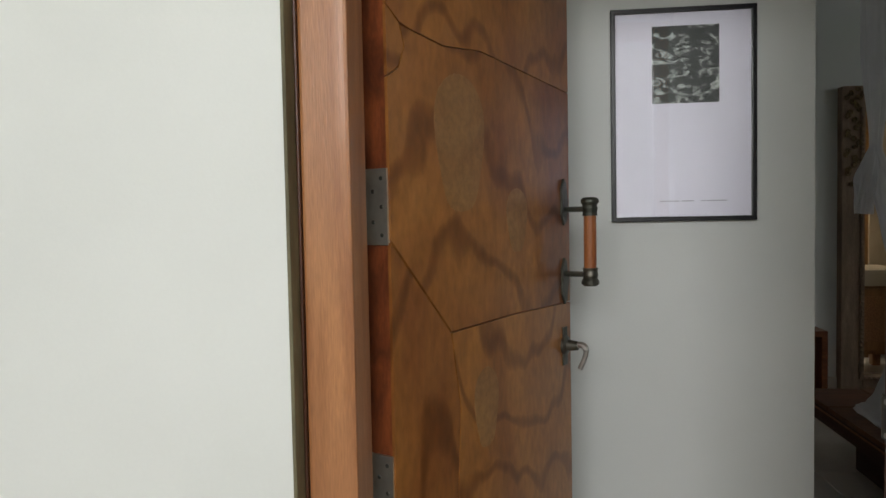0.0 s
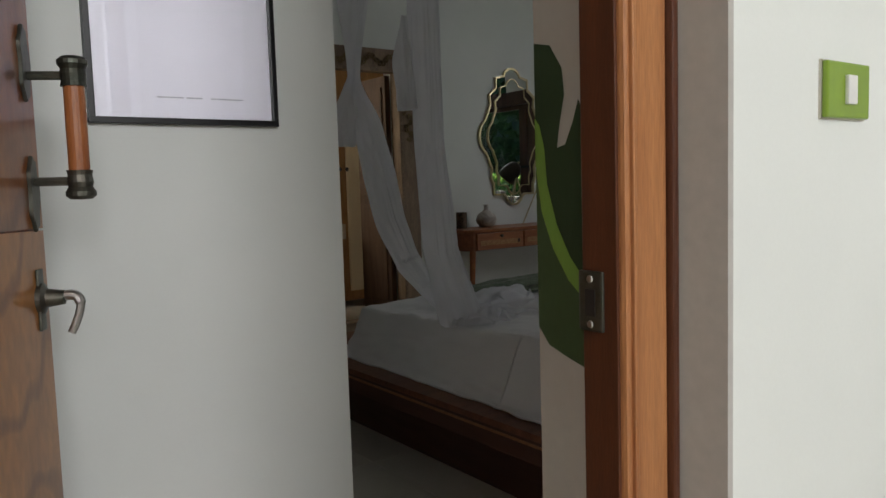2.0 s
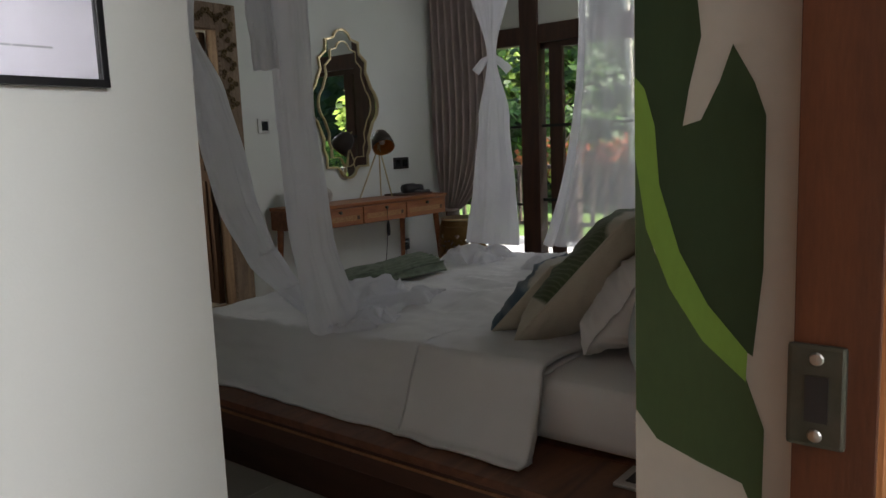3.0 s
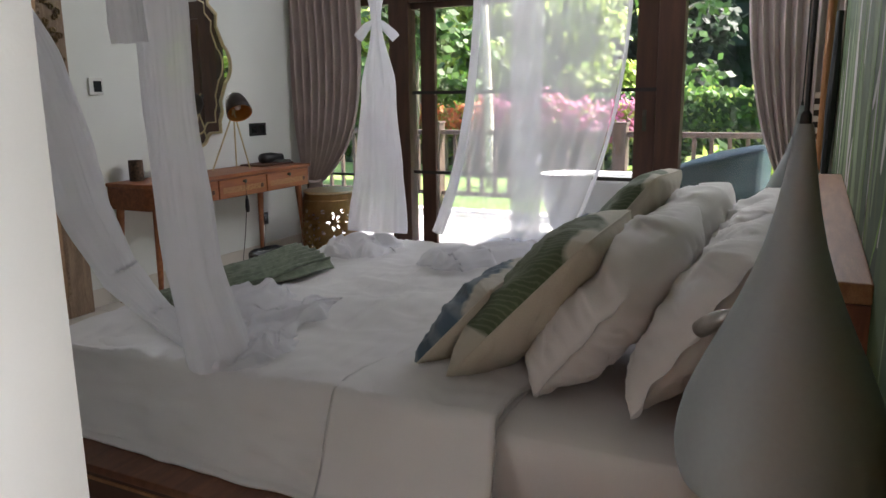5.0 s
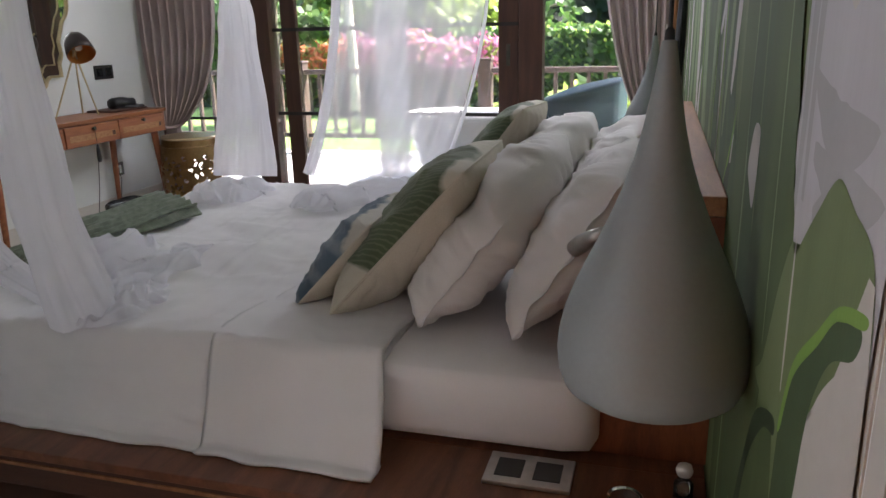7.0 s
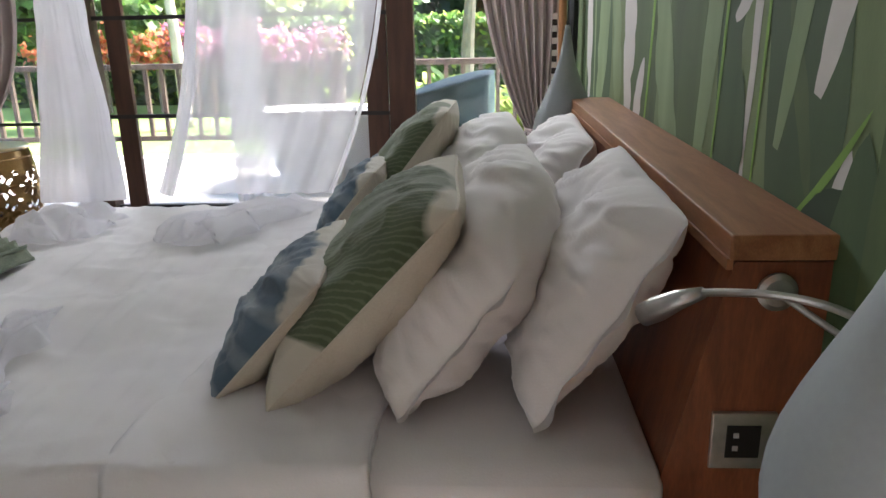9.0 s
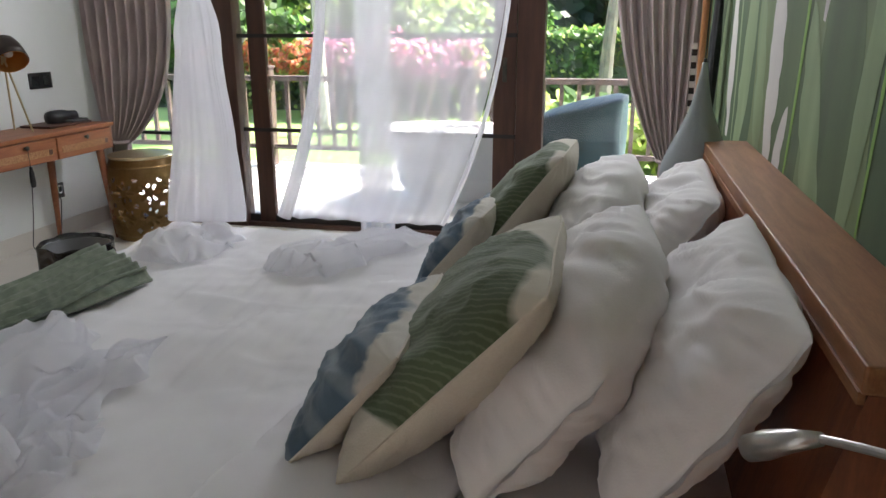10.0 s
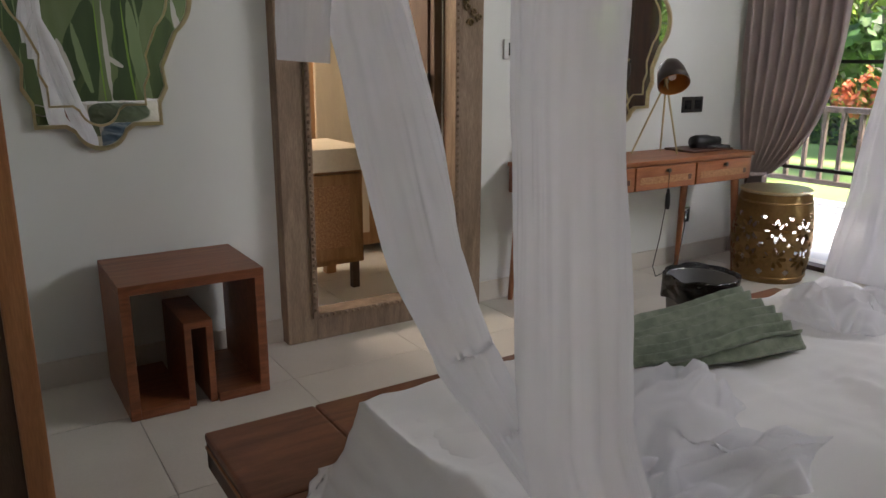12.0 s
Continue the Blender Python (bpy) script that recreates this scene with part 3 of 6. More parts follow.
def fold_corner():
    """The turned-back corner of the cover that hangs lower at the head end."""
    def fn(u, v):
        s = -0.345 + u * 0.85 + (1 - u) * 0.03 * N3(v * 4, 0, 2)
        y = 2.555 + v * 0.42 + 0.035 * math.sin(u * 3) - 0.02 * u + 0.035 * N3(u * 2.5, v * 1.5, 11)
        x = 1.842 + max(s, 0)
        z = 0.555 + 0.010 * N3(x, y, 9, 5) + 0.006 * N3(x, y, 4, 15) + 0.008 * max(0.0, 0.3 - abs(N3(x * 0.7, y, 8, 9)) * 2)
        f = max(-s, 0)
        if f > 0:
            x = 1.838 - 0.47 * f - 0.012 * N3(f, y, 6, 6)
            z = max(0.548 - 0.74 * f, 0.352) + 0.005 * N3(f, y, 1, 9)
        if u > 0.6:
            z -= (u - 0.6) * 0.02
        return Vector((x, y, z))
    return solo("duvet_fold", padded(fn, 60, 40), COTTON, "turned-back double layer of the white cover", "duvet", smooth=True)


fold_corner()


def headboard():
    t = thing("headboard", (2.81, 2.0, 0.34), "solid wooden headboard with sloping front and flat ledge", "headboard")
    bm = bmesh.new()
    prof = [(1.907, 0.342), (2.165, 0.342), (2.045, 0.862), (1.907, 0.862)]
    a = [bm.verts.new((1.905, y, z)) for y, z in prof]
    b = [bm.verts.new((3.79, y, z)) for y, z in prof]
    bm.faces.new(a)
    bm.faces.new(b[::-1])
    for i in range(4):
        bm.faces.new((a[i], b[i], b[(i + 1) % 4], a[(i + 1) % 4]))
    bmesh.ops.recalc_face_normals(bm, faces=bm.faces)
    part("body", bm, HEAD_RED, t)
    part("ledge", boxes((1.895, 3.80, 1.908, 2.056, 0.866, 0.904), bevel=0.004), HEAD_WOOD, t, "paler flat top ledge")
    part("edge_strip", boxes((1.899, 3.796, 2.05, 2.059, 0.852, 0.8685)), HEAD_WOOD, t)


HEAD_RED = material("headboard_red_wood", (0.26, 0.085, 0.035), 0.42, second=(0.15, 0.045, 0.02), scale=3, stretch=(6, 6, 1.2), bump=0.12, fine=40, speck=0.35, distort=1.2)
headboard()

# ---- hanging lamps ----
def drop_lamp(x, y, z0, turn, label):
    """A seamless tear-shaped shade on a thin cord."""
    t = thing("pendant_lamp", (x, y, z0), label, "pendant lamp", "pendant lamps by the bed")
    prof = [(0.070, 0.004), (0.104, 0.0), (0.117, 0.010), (0.1245, 0.030), (0.1270, 0.056), (0.1245, 0.085), (0.1175, 0.115), (0.106, 0.146), (0.092, 0.178), (0.076, 0.212), (0.061, 0.246),
            (0.047, 0.282), (0.035, 0.320), (0.0255, 0.360), (0.0185, 0.400), (0.013, 0.435), (0.009, 0.462)]
    inner = [(max(r - 0.006, 0.002), z + 0.003) for r, z in prof[::-1]]
    part("shade", lathe(prof + inner, 56, Matrix.Translation((x, y, z0))), SILVER, t, smooth=True)
    part("collar", lathe([(0, 0.458), (0.007, 0.458), (0.006, 0.474), (0.003, 0.478), (0, 0.478)], 14, Matrix.Translation((x, y, z0))), BLACK, t)
    part("cord", tube([(x, y, z0 + 0.475), (x, y, CEIL)], 0.0028, 8), BLACK, t, "thin black cord")
    part("bulb", lathe([(0, 0.05), (0.02, 0.06), (0.03, 0.09), (0.02, 0.13), (0.013, 0.17), (0, 0.17)], 20, Matrix.Translation((x, y, z0))), WHITE_PLASTIC, t, smooth=True)


drop_lamp(1.452, 2.030, 0.726, 0, "silver-grey tear-shaped hanging lamp beside the bed")
drop_lamp(3.83, 2.070, 0.708, 0, "silver-grey tear-shaped hanging lamp at the far bed side")

# ---- painted wall ----
MURAL_BASE = material("mural_olive", (0.105, 0.165, 0.055), 0.8, second=(0.19, 0.25, 0.11), scale=1.6, stretch=(2.2, 1, 0.35), bump=0.05, fine=140, speck=0.1, distort=0.4)
MURAL_WHITE = material("mural_white", (0.56, 0.54, 0.50), 0.85, second=(0.50, 0.48, 0.45), scale=3, bump=0.04, speck=0.05)
MURAL_GREENS = [material("mural_green", c, 0.8, second=d, scale=2.2, stretch=(3, 1, 0.4), bump=0.05, fine=140, speck=0.1, distort=0.5) for c, d in (
    ((0.045, 0.080, 0.03), (0.060, 0.105, 0.04)), ((0.085, 0.130, 0.045), (0.06, 0.095, 0.035)), ((0.165, 0.22, 0.10), (0.125, 0.175, 0.07)),
    ((0.22, 0.30, 0.15), (0.17, 0.24, 0.11)), ((0.02, 0.045, 0.018), (0.03, 0.06, 0.022)), ((0.20, 0.36, 0.06), (0.16, 0.30, 0.05)))]
MURAL_LILAC = material("mural_lilac", (0.50, 0.50, 0.53), 0.85, second=(0.45, 0.45, 0.475), scale=3, stretch=(3, 1, 0.5), bump=0.04, speck=0.05)
MURAL_GREY = material("mural_grey", (0.40, 0.40, 0.41), 0.85, second=(0.35, 0.35, 0.36), scale=3, bump=0.04, speck=0.05)
mural = thing("mural", (3.2, HS, 0), "hand-painted wall of tall green banana leaves with pale gaps", "mural", kind="structure")
part("painted_ground", boxes((1.19, WX - 0.022, HS, HS + 0.0015, 0.0, CEIL - 0.002)), MURAL_BASE, mural)
part("painted_ground", boxes((0.927, 1.19, HS, HS + 0.0015, 0.0, CEIL - 0.002)), MURAL_WHITE, mural, "pale unpainted ground")
level = [0]


def blade(x0, z0, x1, z1, width, bend, colour, rib=5, torn=0.0, seed=0, side=None):
    """A painted leaf from its stalk end to its tip, with a lighter midrib."""
    level[0] += 1
    d = 0.0015 + 0.00004 * level[0]
    a, c = Vector((x0, z0)), Vector((x1, z1))
    across = Vector((-(z1 - z0), x1 - x0)).normalized()
    b = (a + c) / 2 + across * bend
    left, right, mid = [], [], []
    n = 22
    for i in range(n + 1):
        t = i / n
        p = a * (1 - t) ** 2 + b * 2 * t * (1 - t) + c * t * t
        w = width * (math.sin(math.pi * min(1, t * 0.94 + 0.06)) ** 0.6) * 0.5
        tear = torn * max(0, N3(t * 9, seed * 3.3, 0.5)) + 0.12 * N3(t * 5, seed, 2.0)
        tear2 = torn * max(0, N3(t * 9, seed * 7.1, 8.5)) + 0.12 * N3(t * 5, seed, 6.0)
        left.append(p + across * w * (1 - tear))
        right.append(p - across * w * (1 - tear2))
        mid.append(p)
    def ribbon(rows, dd):
        bm = bmesh.new()
        vs = [[bm.verts.new((q.x, HS + dd, max(q.y, 0.001))) for q in row] for row in rows]
        for r in range(len(vs) - 1):
            for i in range(n):
                bm.faces.new((vs[r][i], vs[r][i + 1], vs[r + 1][i + 1], vs[r + 1][i]))
        return bm
    o = part("painted_leaf", ribbon([left, mid, right], d), MURAL_GREENS[colour] if colour >= 0 else (MURAL_WHITE if colour == -1 else MURAL_GREY), mural)
    if rib is not None:
        g = max(0.004, width * 0.018)
        part("midrib", ribbon([[m + across * g for m in mid], [m - across * g for m in mid]], d + 0.00002), MURAL_GREENS[rib], o)


rng = random.Random(4)
# broad overlapping leaves behind
for i in range(17):
    x = 1.85 + i * 0.23 + rng.uniform(-0.06, 0.06)
    blade(x, rng.uniform(-0.1, 0.35), x + rng.uniform(-0.4, 0.4), rng.uniform(1.9, 2.7), rng.uniform(0.45, 0.85), rng.uniform(-0.3, 0.3), rng.choice((1, 1, 2, 2, 0)), rng.choice((2, 3, None)), 0.30, i)
# pale and light leaves, stems and gaps: stalk end, tip, width, bend, colour
for k, (x0, z0, x1, z1, w, bend, colour, torn) in enumerate((
        (2.02, 0.55, 2.19, 1.75, 0.30, 0.05, 0, 0.2), (2.66, 0.45, 2.80, 1.60, 0.36, -0.06, 1, 0.3), (2.02, 0.93, 2.16, 1.23, 0.05, 0.01, 1, 0.2),
        (3.46, 0.86, 3.50, 1.62, 0.20, 0.03, -1, 0.9), (3.34, 0.80, 3.22, 1.08, 0.10, -0.02, -1, 0.5), (2.315, 0.86, 2.29, 1.75, 0.040, 0.012, -1, 0.8),
        (2.025, 1.08, 1.93, 1.42, 0.072, 0.02, -1, 0.6), (2.42, 1.19, 2.27, 1.30, 0.045, 0.015, -1, 0.5), (1.955, 0.78, 1.90, 1.02, 0.06, -0.01, -1, 0.4),
        (4.35, 0.85, 4.42, 1.5, 0.16, 0.02, -1, 0.8), (4.95, 0.86, 4.90, 1.35, 0.14, 0.02, -1, 0.8), (2.95, 1.30, 2.86, 1.75, 0.06, 0.02, -1, 0.7),
        (2.80, 0.75, 3.06, 1.35, 0.20, -0.06, 3, 0.5), (2.63, 0.82, 2.50, 1.75, 0.11, 0.05, 3, 0.3), (2.16, 0.98, 2.05, 1.55, 0.065, 0.02, 3, 0.4),
        (3.62, 0.82, 3.80, 1.45, 0.17, 0.03, 3, 0.5), (4.1, 0.80, 3.95, 1.6, 0.24, 0.08, 3, 0.5), (4.7, 0.80, 4.6, 1.5, 0.22, -0.05, 3, 0.5),
        (2.515, 0.80, 2.445, 1.75, 0.018, 0.03, 5, 0.1), (2.265, 0.80, 2.235, 1.75, 0.014, 0.015, 5, 0.1), (2.07, 0.88, 1.86, 1.08, 0.017, 0.02, 5, 0.1),
        (3.2, 0.80, 3.10, 1.7, 0.03, 0.06, 5, 0.1), (4.2, 0.80, 4.3, 1.7, 0.04, 0.06, 3, 0.1), (2.06, 0.80, 1.88, 0.96, 0.10, -0.02, 4, 0.2),
        (2.42, 0.78, 2.36, 1.10, 0.13, 0.03, 0, 0.2), (1.90, 0.50, 1.86, 1.05, 0.16, 0.02, 0, 0.2))):
    blade(x0, z0, x1, z1, w, bend, colour, None, torn, 60 + k)
# leaves by the bed end and the door
blade(1.70, 0.10, 1.66, 2.35, 0.34, 0.04, 1, 3, 0.25, 201)
blade(1.50, 0.20, 1.60, 1.9, 0.26, 0.03, 0, 2, 0.3, 202)


def patch(points, mat, label="", steps=5):
    """A painted shape with a softly curving outline, in x and z."""
    level[0] += 1
    d = 0.0015 + 0.00004 * level[0]
    n = len(points)
    bm = bmesh.new()
    ring = []
    for i in range(n):
        p0, p1, p2, p3 = (Vector(points[(i + k) % n]) for k in (-1, 0, 1, 2))
        for q in range(steps):
            f = q / steps
            v = 0.5 * (2 * p1 + (p2 - p0) * f + (2 * p0 - 5 * p1 + 4 * p2 - p3) * f * f + (3 * p1 - p0 - 3 * p2 + p3) * f ** 3)
            ring.append(bm.verts.new((v.x, HS + d, max(0.001, v.y))))
    face = bm.faces.new(ring)
    bmesh.ops.triangulate(bm, faces=[face])
    return part("painted_leaf", bm, mat, mural, label)


# pale lilac ground with grey shadow leaves, then the leaves in front of it
patch([(1.275, 2.30), (1.262, 1.50), (1.258, 1.20), (1.255, 1.12), (1.27, 1.085), (1.235, 1.06), (1.20, 0.99), (1.0, 0.96), (0.935, 1.0), (0.935, 1.6), (0.94, 2.30)], MURAL_LILAC, "pale lilac painted ground")
for x0, z0, x1, z1, w, bend, c in ((1.235, 1.02, 1.225, 1.75, 0.035, 0.01, -2), (1.20, 1.05, 1.18, 1.7, 0.03, -0.01, -2), (1.19, 1.16, 0.98, 1.14, 0.05, 0.05, -2), (1.17, 1.10, 0.95, 1.10, 0.045, 0.03, -2), (1.15, 1.05, 1.0, 1.075, 0.03, -0.02, -2), (1.10, 1.22, 0.97, 1.45, 0.09, 0.02, -1)):
    blade(x0, z0, x1, z1, w, bend, c, None, 0.3, x1 * 30)
patch([(1.60, 0.55), (1.52, 0.97), (1.505, 1.08), (1.49, 1.19), (1.46, 1.40), (1.40, 1.52), (1.34, 1.42), (1.29, 1.20), (1.262, 1.12), (1.25, 1.06), (1.222, 1.01), (1.27, 0.93), (1.31, 0.85), (1.40, 0.60)], MURAL_GREENS[1], "dark olive painted leaf")
blade(1.34, 0.85, 1.375, 1.45, 0.008, 0.008, 3, None, 0.0, 203)
patch([(1.59, 1.07), (1.535, 1.075), (1.525, 1.05), (1.545, 0.965), (1.60, 0.985), (1.63, 1.01)], MURAL_WHITE)
patch([(1.222, 1.005), (1.27, 0.945), (1.325, 0.84), (1.37, 0.805), (1.32, 0.80), (1.26, 0.815), (1.22, 0.70), (0.95, 0.70), (0.935, 0.95), (0.95, 1.06), (1.02, 1.085), (1.07, 1.095), (1.13, 1.055), (1.175, 1.02), (1.205, 0.995)], MURAL_GREENS[2], "pale olive painted leaf")
blade(1.20, 0.86, 1.203, 1.02, 0.010, 0.0, -1, None, 0.2, 205)
patch([(1.40, 0.20), (1.47, 0.56), (1.37, 0.71), (1.30, 0.775), (1.22, 0.80), (1.18, 0.60), (1.16, 0.20)], MURAL_GREENS[1])
patch([(1.48, 0.50), (1.385, 0.70), (1.325, 0.775), (1.225, 0.82), (1.21, 0.805), (1.28, 0.775), (1.37, 0.675), (1.44, 0.50)], MURAL_GREENS[4], "very dark green curled leaf")
patch([(1.12, 0.10), (1.10, 0.80), (1.07, 0.90), (1.01, 0.965), (0.935, 1.0), (0.935, 0.10)], MURAL_WHITE)
patch([(1.22, 0.45), (1.195, 0.72), (1.185, 0.84), (1.15, 0.905), (1.07, 0.965), (1.02, 1.005), (0.96, 1.02), (0.97, 0.995), (1.03, 0.965), (1.075, 0.90), (1.095, 0.80), (1.14, 0.60)], MURAL_GREENS[0], "deep green ribbed leaf")
patch([(1.192, 0.83), (1.155, 0.910), (1.075, 0.974), (1.02, 1.014), (0.955, 1.032), (0.955, 1.022), (1.02, 1.003), (1.07, 0.963), (1.147, 0.900), (1.18, 0.83)], MURAL_GREENS[5], "bright green leaf edge")


def reveal_leaf():
    """The mural runs round the edge of the doorway: leaf shapes on the side of the opening."""
    x = 0.890
    part("painted_ground", boxes((x, 0.9275, 1.757, HS, 0, 2.14)), MURAL_WHITE, mural)
    def flat(points, mat, d, label=""):
        bm = bmesh.new()
        bm.faces.new([bm.verts.new((x - d, y, z)) for y, z in points])
        part("painted_leaf", bm, mat, mural, label)
    flat([(1.904, 1.268), (1.873, 1.261), (1.851, 1.228), (1.847, 1.192), (1.857, 1.151), (1.862, 1.121), (1.847, 1.125), (1.832, 1.155), (1.822, 1.183), (1.805, 1.152), (1.796, 1.126), (1.796, 1.005), (1.803, 0.932), (1.829, 0.948), (1.857, 0.99), (1.882, 1.059), (1.892, 1.123), (1.904, 1.165), (1.904, 1.30)], MURAL_GREENS[4], 0.0012, "very dark green leaf")
    flat([(1.904, 1.098), (1.887, 1.015), (1.851, 0.953), (1.808, 0.913), (1.793, 0.872), (1.794, 0.784), (1.81, 0.821), (1.846, 0.831), (1.884, 0.844), (1.904, 0.868)], MURAL_GREENS[0], 0.0016)
    flat([(1.904, 1.165), (1.895, 1.154), (1.886, 1.122), (1.882, 1.072), (1.864, 1.015), (1.84, 0.972), (1.807, 0.935), (1.808, 0.91), (1.844, 0.94), (1.873, 0.983), (1.894, 1.034), (1.904, 1.098)], MURAL_GREENS[5], 0.002, "bright green stem")


reveal_leaf()

# ---- pillows ----
def printed_cloth(name, ground, leaf, vein, spots, line, wave, blur):
    """Woven cloth with printed shapes: each spot is an oval (x, z, half-width, half-height, turn) on the cushion's face, filled with veins."""
    mat = bpy.data.materials.new(name)
    mat.use_nodes = True
    nodes = mat.node_tree.nodes
    link = mat.node_tree.links.new
    b = nodes["Principled BSDF"]
    b.inputs["Roughness"].default_value = 0.9
    b.inputs["Sheen Weight"].default_value = 0.2
    co = nodes.new("ShaderNodeTexCoord")
    n1 = nodes.new("ShaderNodeTexNoise")
    n1.inputs["Scale"].default_value, n1.inputs["Detail"].default_value = 9.0, 4.0
    link(co.outputs["Object"], n1.inputs["Vector"])
    total = None
    for x, z, a, c, turn in spots:
        mp = nodes.new("ShaderNodeMapping")
        mp.vector_type = 'TEXTURE'
        mp.inputs["Location"].default_value = (x, 0, z)
        mp.inputs["Rotation"].default_value = (0, radians(turn), 0)
        mp.inputs["Scale"].default_value = (a, 10, c)
        link(co.outputs["Object"], mp.inputs["Vector"])
        ln = nodes.new("ShaderNodeVectorMath")
        ln.operation = 'LENGTH'
        link(mp.outputs[0], ln.inputs[0])
        wob = nodes.new("ShaderNodeMath")
        wob.operation = 'MULTIPLY_ADD'
        link(n1.outputs[0], wob.inputs[0])
        wob.inputs[1].default_value = blur
        link(ln.outputs["Value"], wob.inputs[2])
        r = nodes.new("ShaderNodeMapRange")
        r.inputs["From Min"].default_value, r.inputs["From Max"].default_value = 1.0 + blur * 0.5, 0.93 + blur * 0.5
        link(wob.outputs[0], r.inputs["Value"])
        if total is None:
            total = r.outputs[0]
        else:
            mx = nodes.new("ShaderNodeMath")
            mx.operation = 'MAXIMUM'
            link(total, mx.inputs[0])
            link(r.outputs[0], mx.inputs[1])
            total = mx.outputs[0]
    turned = nodes.new("ShaderNodeMapping")
    turned.inputs["Rotation"].default_value = (0, radians(line), 0)
    link(co.outputs["Object"], turned.inputs["Vector"])
    w = nodes.new("ShaderNodeTexWave")
    w.inputs["Scale"].default_value, w.inputs["Distortion"].default_value, w.inputs["Detail Scale"].default_value = wave, 3.0, 1.5
    link(turned.outputs[0], w.inputs["Vector"])
    ramp = nodes.new("ShaderNodeValToRGB")
    ramp.color_ramp.elements[0].position, ramp.color_ramp.elements[1].position = 0.55, 0.95
    ramp.color_ramp.elements[0].color, ramp.color_ramp.elements[1].color = (*leaf, 1), (*vein, 1)
    link(w.outputs[1], ramp.inputs[0])
    blot = nodes.new("ShaderNodeMix")
    blot.data_type, blot.blend_type = 'RGBA', 'MULTIPLY'
    blot.inputs[0].default_value = 0.7
    link(ramp.outputs[0], blot.inputs[6])
    link(n1.outputs[0], blot.inputs[7])
    bright = nodes.new("ShaderNodeBrightContrast")
    link(blot.outputs[2], bright.inputs[0])
    mix = nodes.new("ShaderNodeMix")
    mix.data_type = 'RGBA'
    link(total, mix.inputs[0])
    mix.inputs[6].default_value = (*ground, 1)
    link(bright.outputs[0], mix.inputs[7])
    link(mix.outputs[2], b.inputs["Base Color"])
    weave = nodes.new("ShaderNodeTexNoise")
    weave.inputs["Scale"].default_value = 260
    link(co.outputs["Object"], weave.inputs["Vector"])
    bump = nodes.new("ShaderNodeBump")
    bump.inputs["Strength"].default_value, bump.inputs["Distance"].default_value = 0.25, 0.003
    link(weave.outputs[0], bump.inputs["Height"])
    link(bump.outputs[0], b.inputs["Normal"])
    return mat


CREAM = material("cream_linen", (0.62, 0.57, 0.47), 0.9, second=(0.56, 0.51, 0.42), scale=5, bump=0.25, fine=220, speck=0.12, sheen=0.2)
LEAF_PRINT = printed_cloth("green_leaf_print", (0.56, 0.53, 0.44), (0.13, 0.18, 0.09), (0.21, 0.26, 0.15),
                           ((-0.05, 0.11, 0.235, 0.145, 8), (-0.15, -0.05, 0.125, 0.10, 15), (-0.23, 0.03, 0.06, 0.11, 0), (-0.175, -0.185, 0.016, 0.09, 12)), 35, 30, 0.12)
BLUE_PRINT = printed_cloth("blue_tie_dye", (0.56, 0.54, 0.48), (0.12, 0.20, 0.28), (0.27, 0.35, 0.41),
                           ((-0.02, -0.01, 0.27, 0.15, 0), (-0.20, -0.07, 0.08, 0.10, 20), (0.18, 0.08, 0.07, 0.06, 0)), 70, 3.6, 0.5)
PILLOW_WHITE = material("pillow_cotton", (0.80, 0.775, 0.765), 0.9, second=(0.75, 0.73, 0.72), scale=5, bump=0.12, fine=240, speck=0.05, sheen=0.2)


def outline(a, b, w, h, droop=0.0):
    """Soft-cornered, slightly waisted outline of a stuffed case; a and b run from -1 to 1."""
    x = a * w / 2 * (1 - 0.035 * (1 - b * b) * a * a - 0.045 * a ** 4 * b ** 6)
    z = b * h / 2 * (1 - 0.035 * (1 - a * a) * b * b - 0.045 * b ** 4 * a ** 6)
    low = max(0.0, -a) ** 1.5
    return x, z - droop * low * (b + 1) / 2


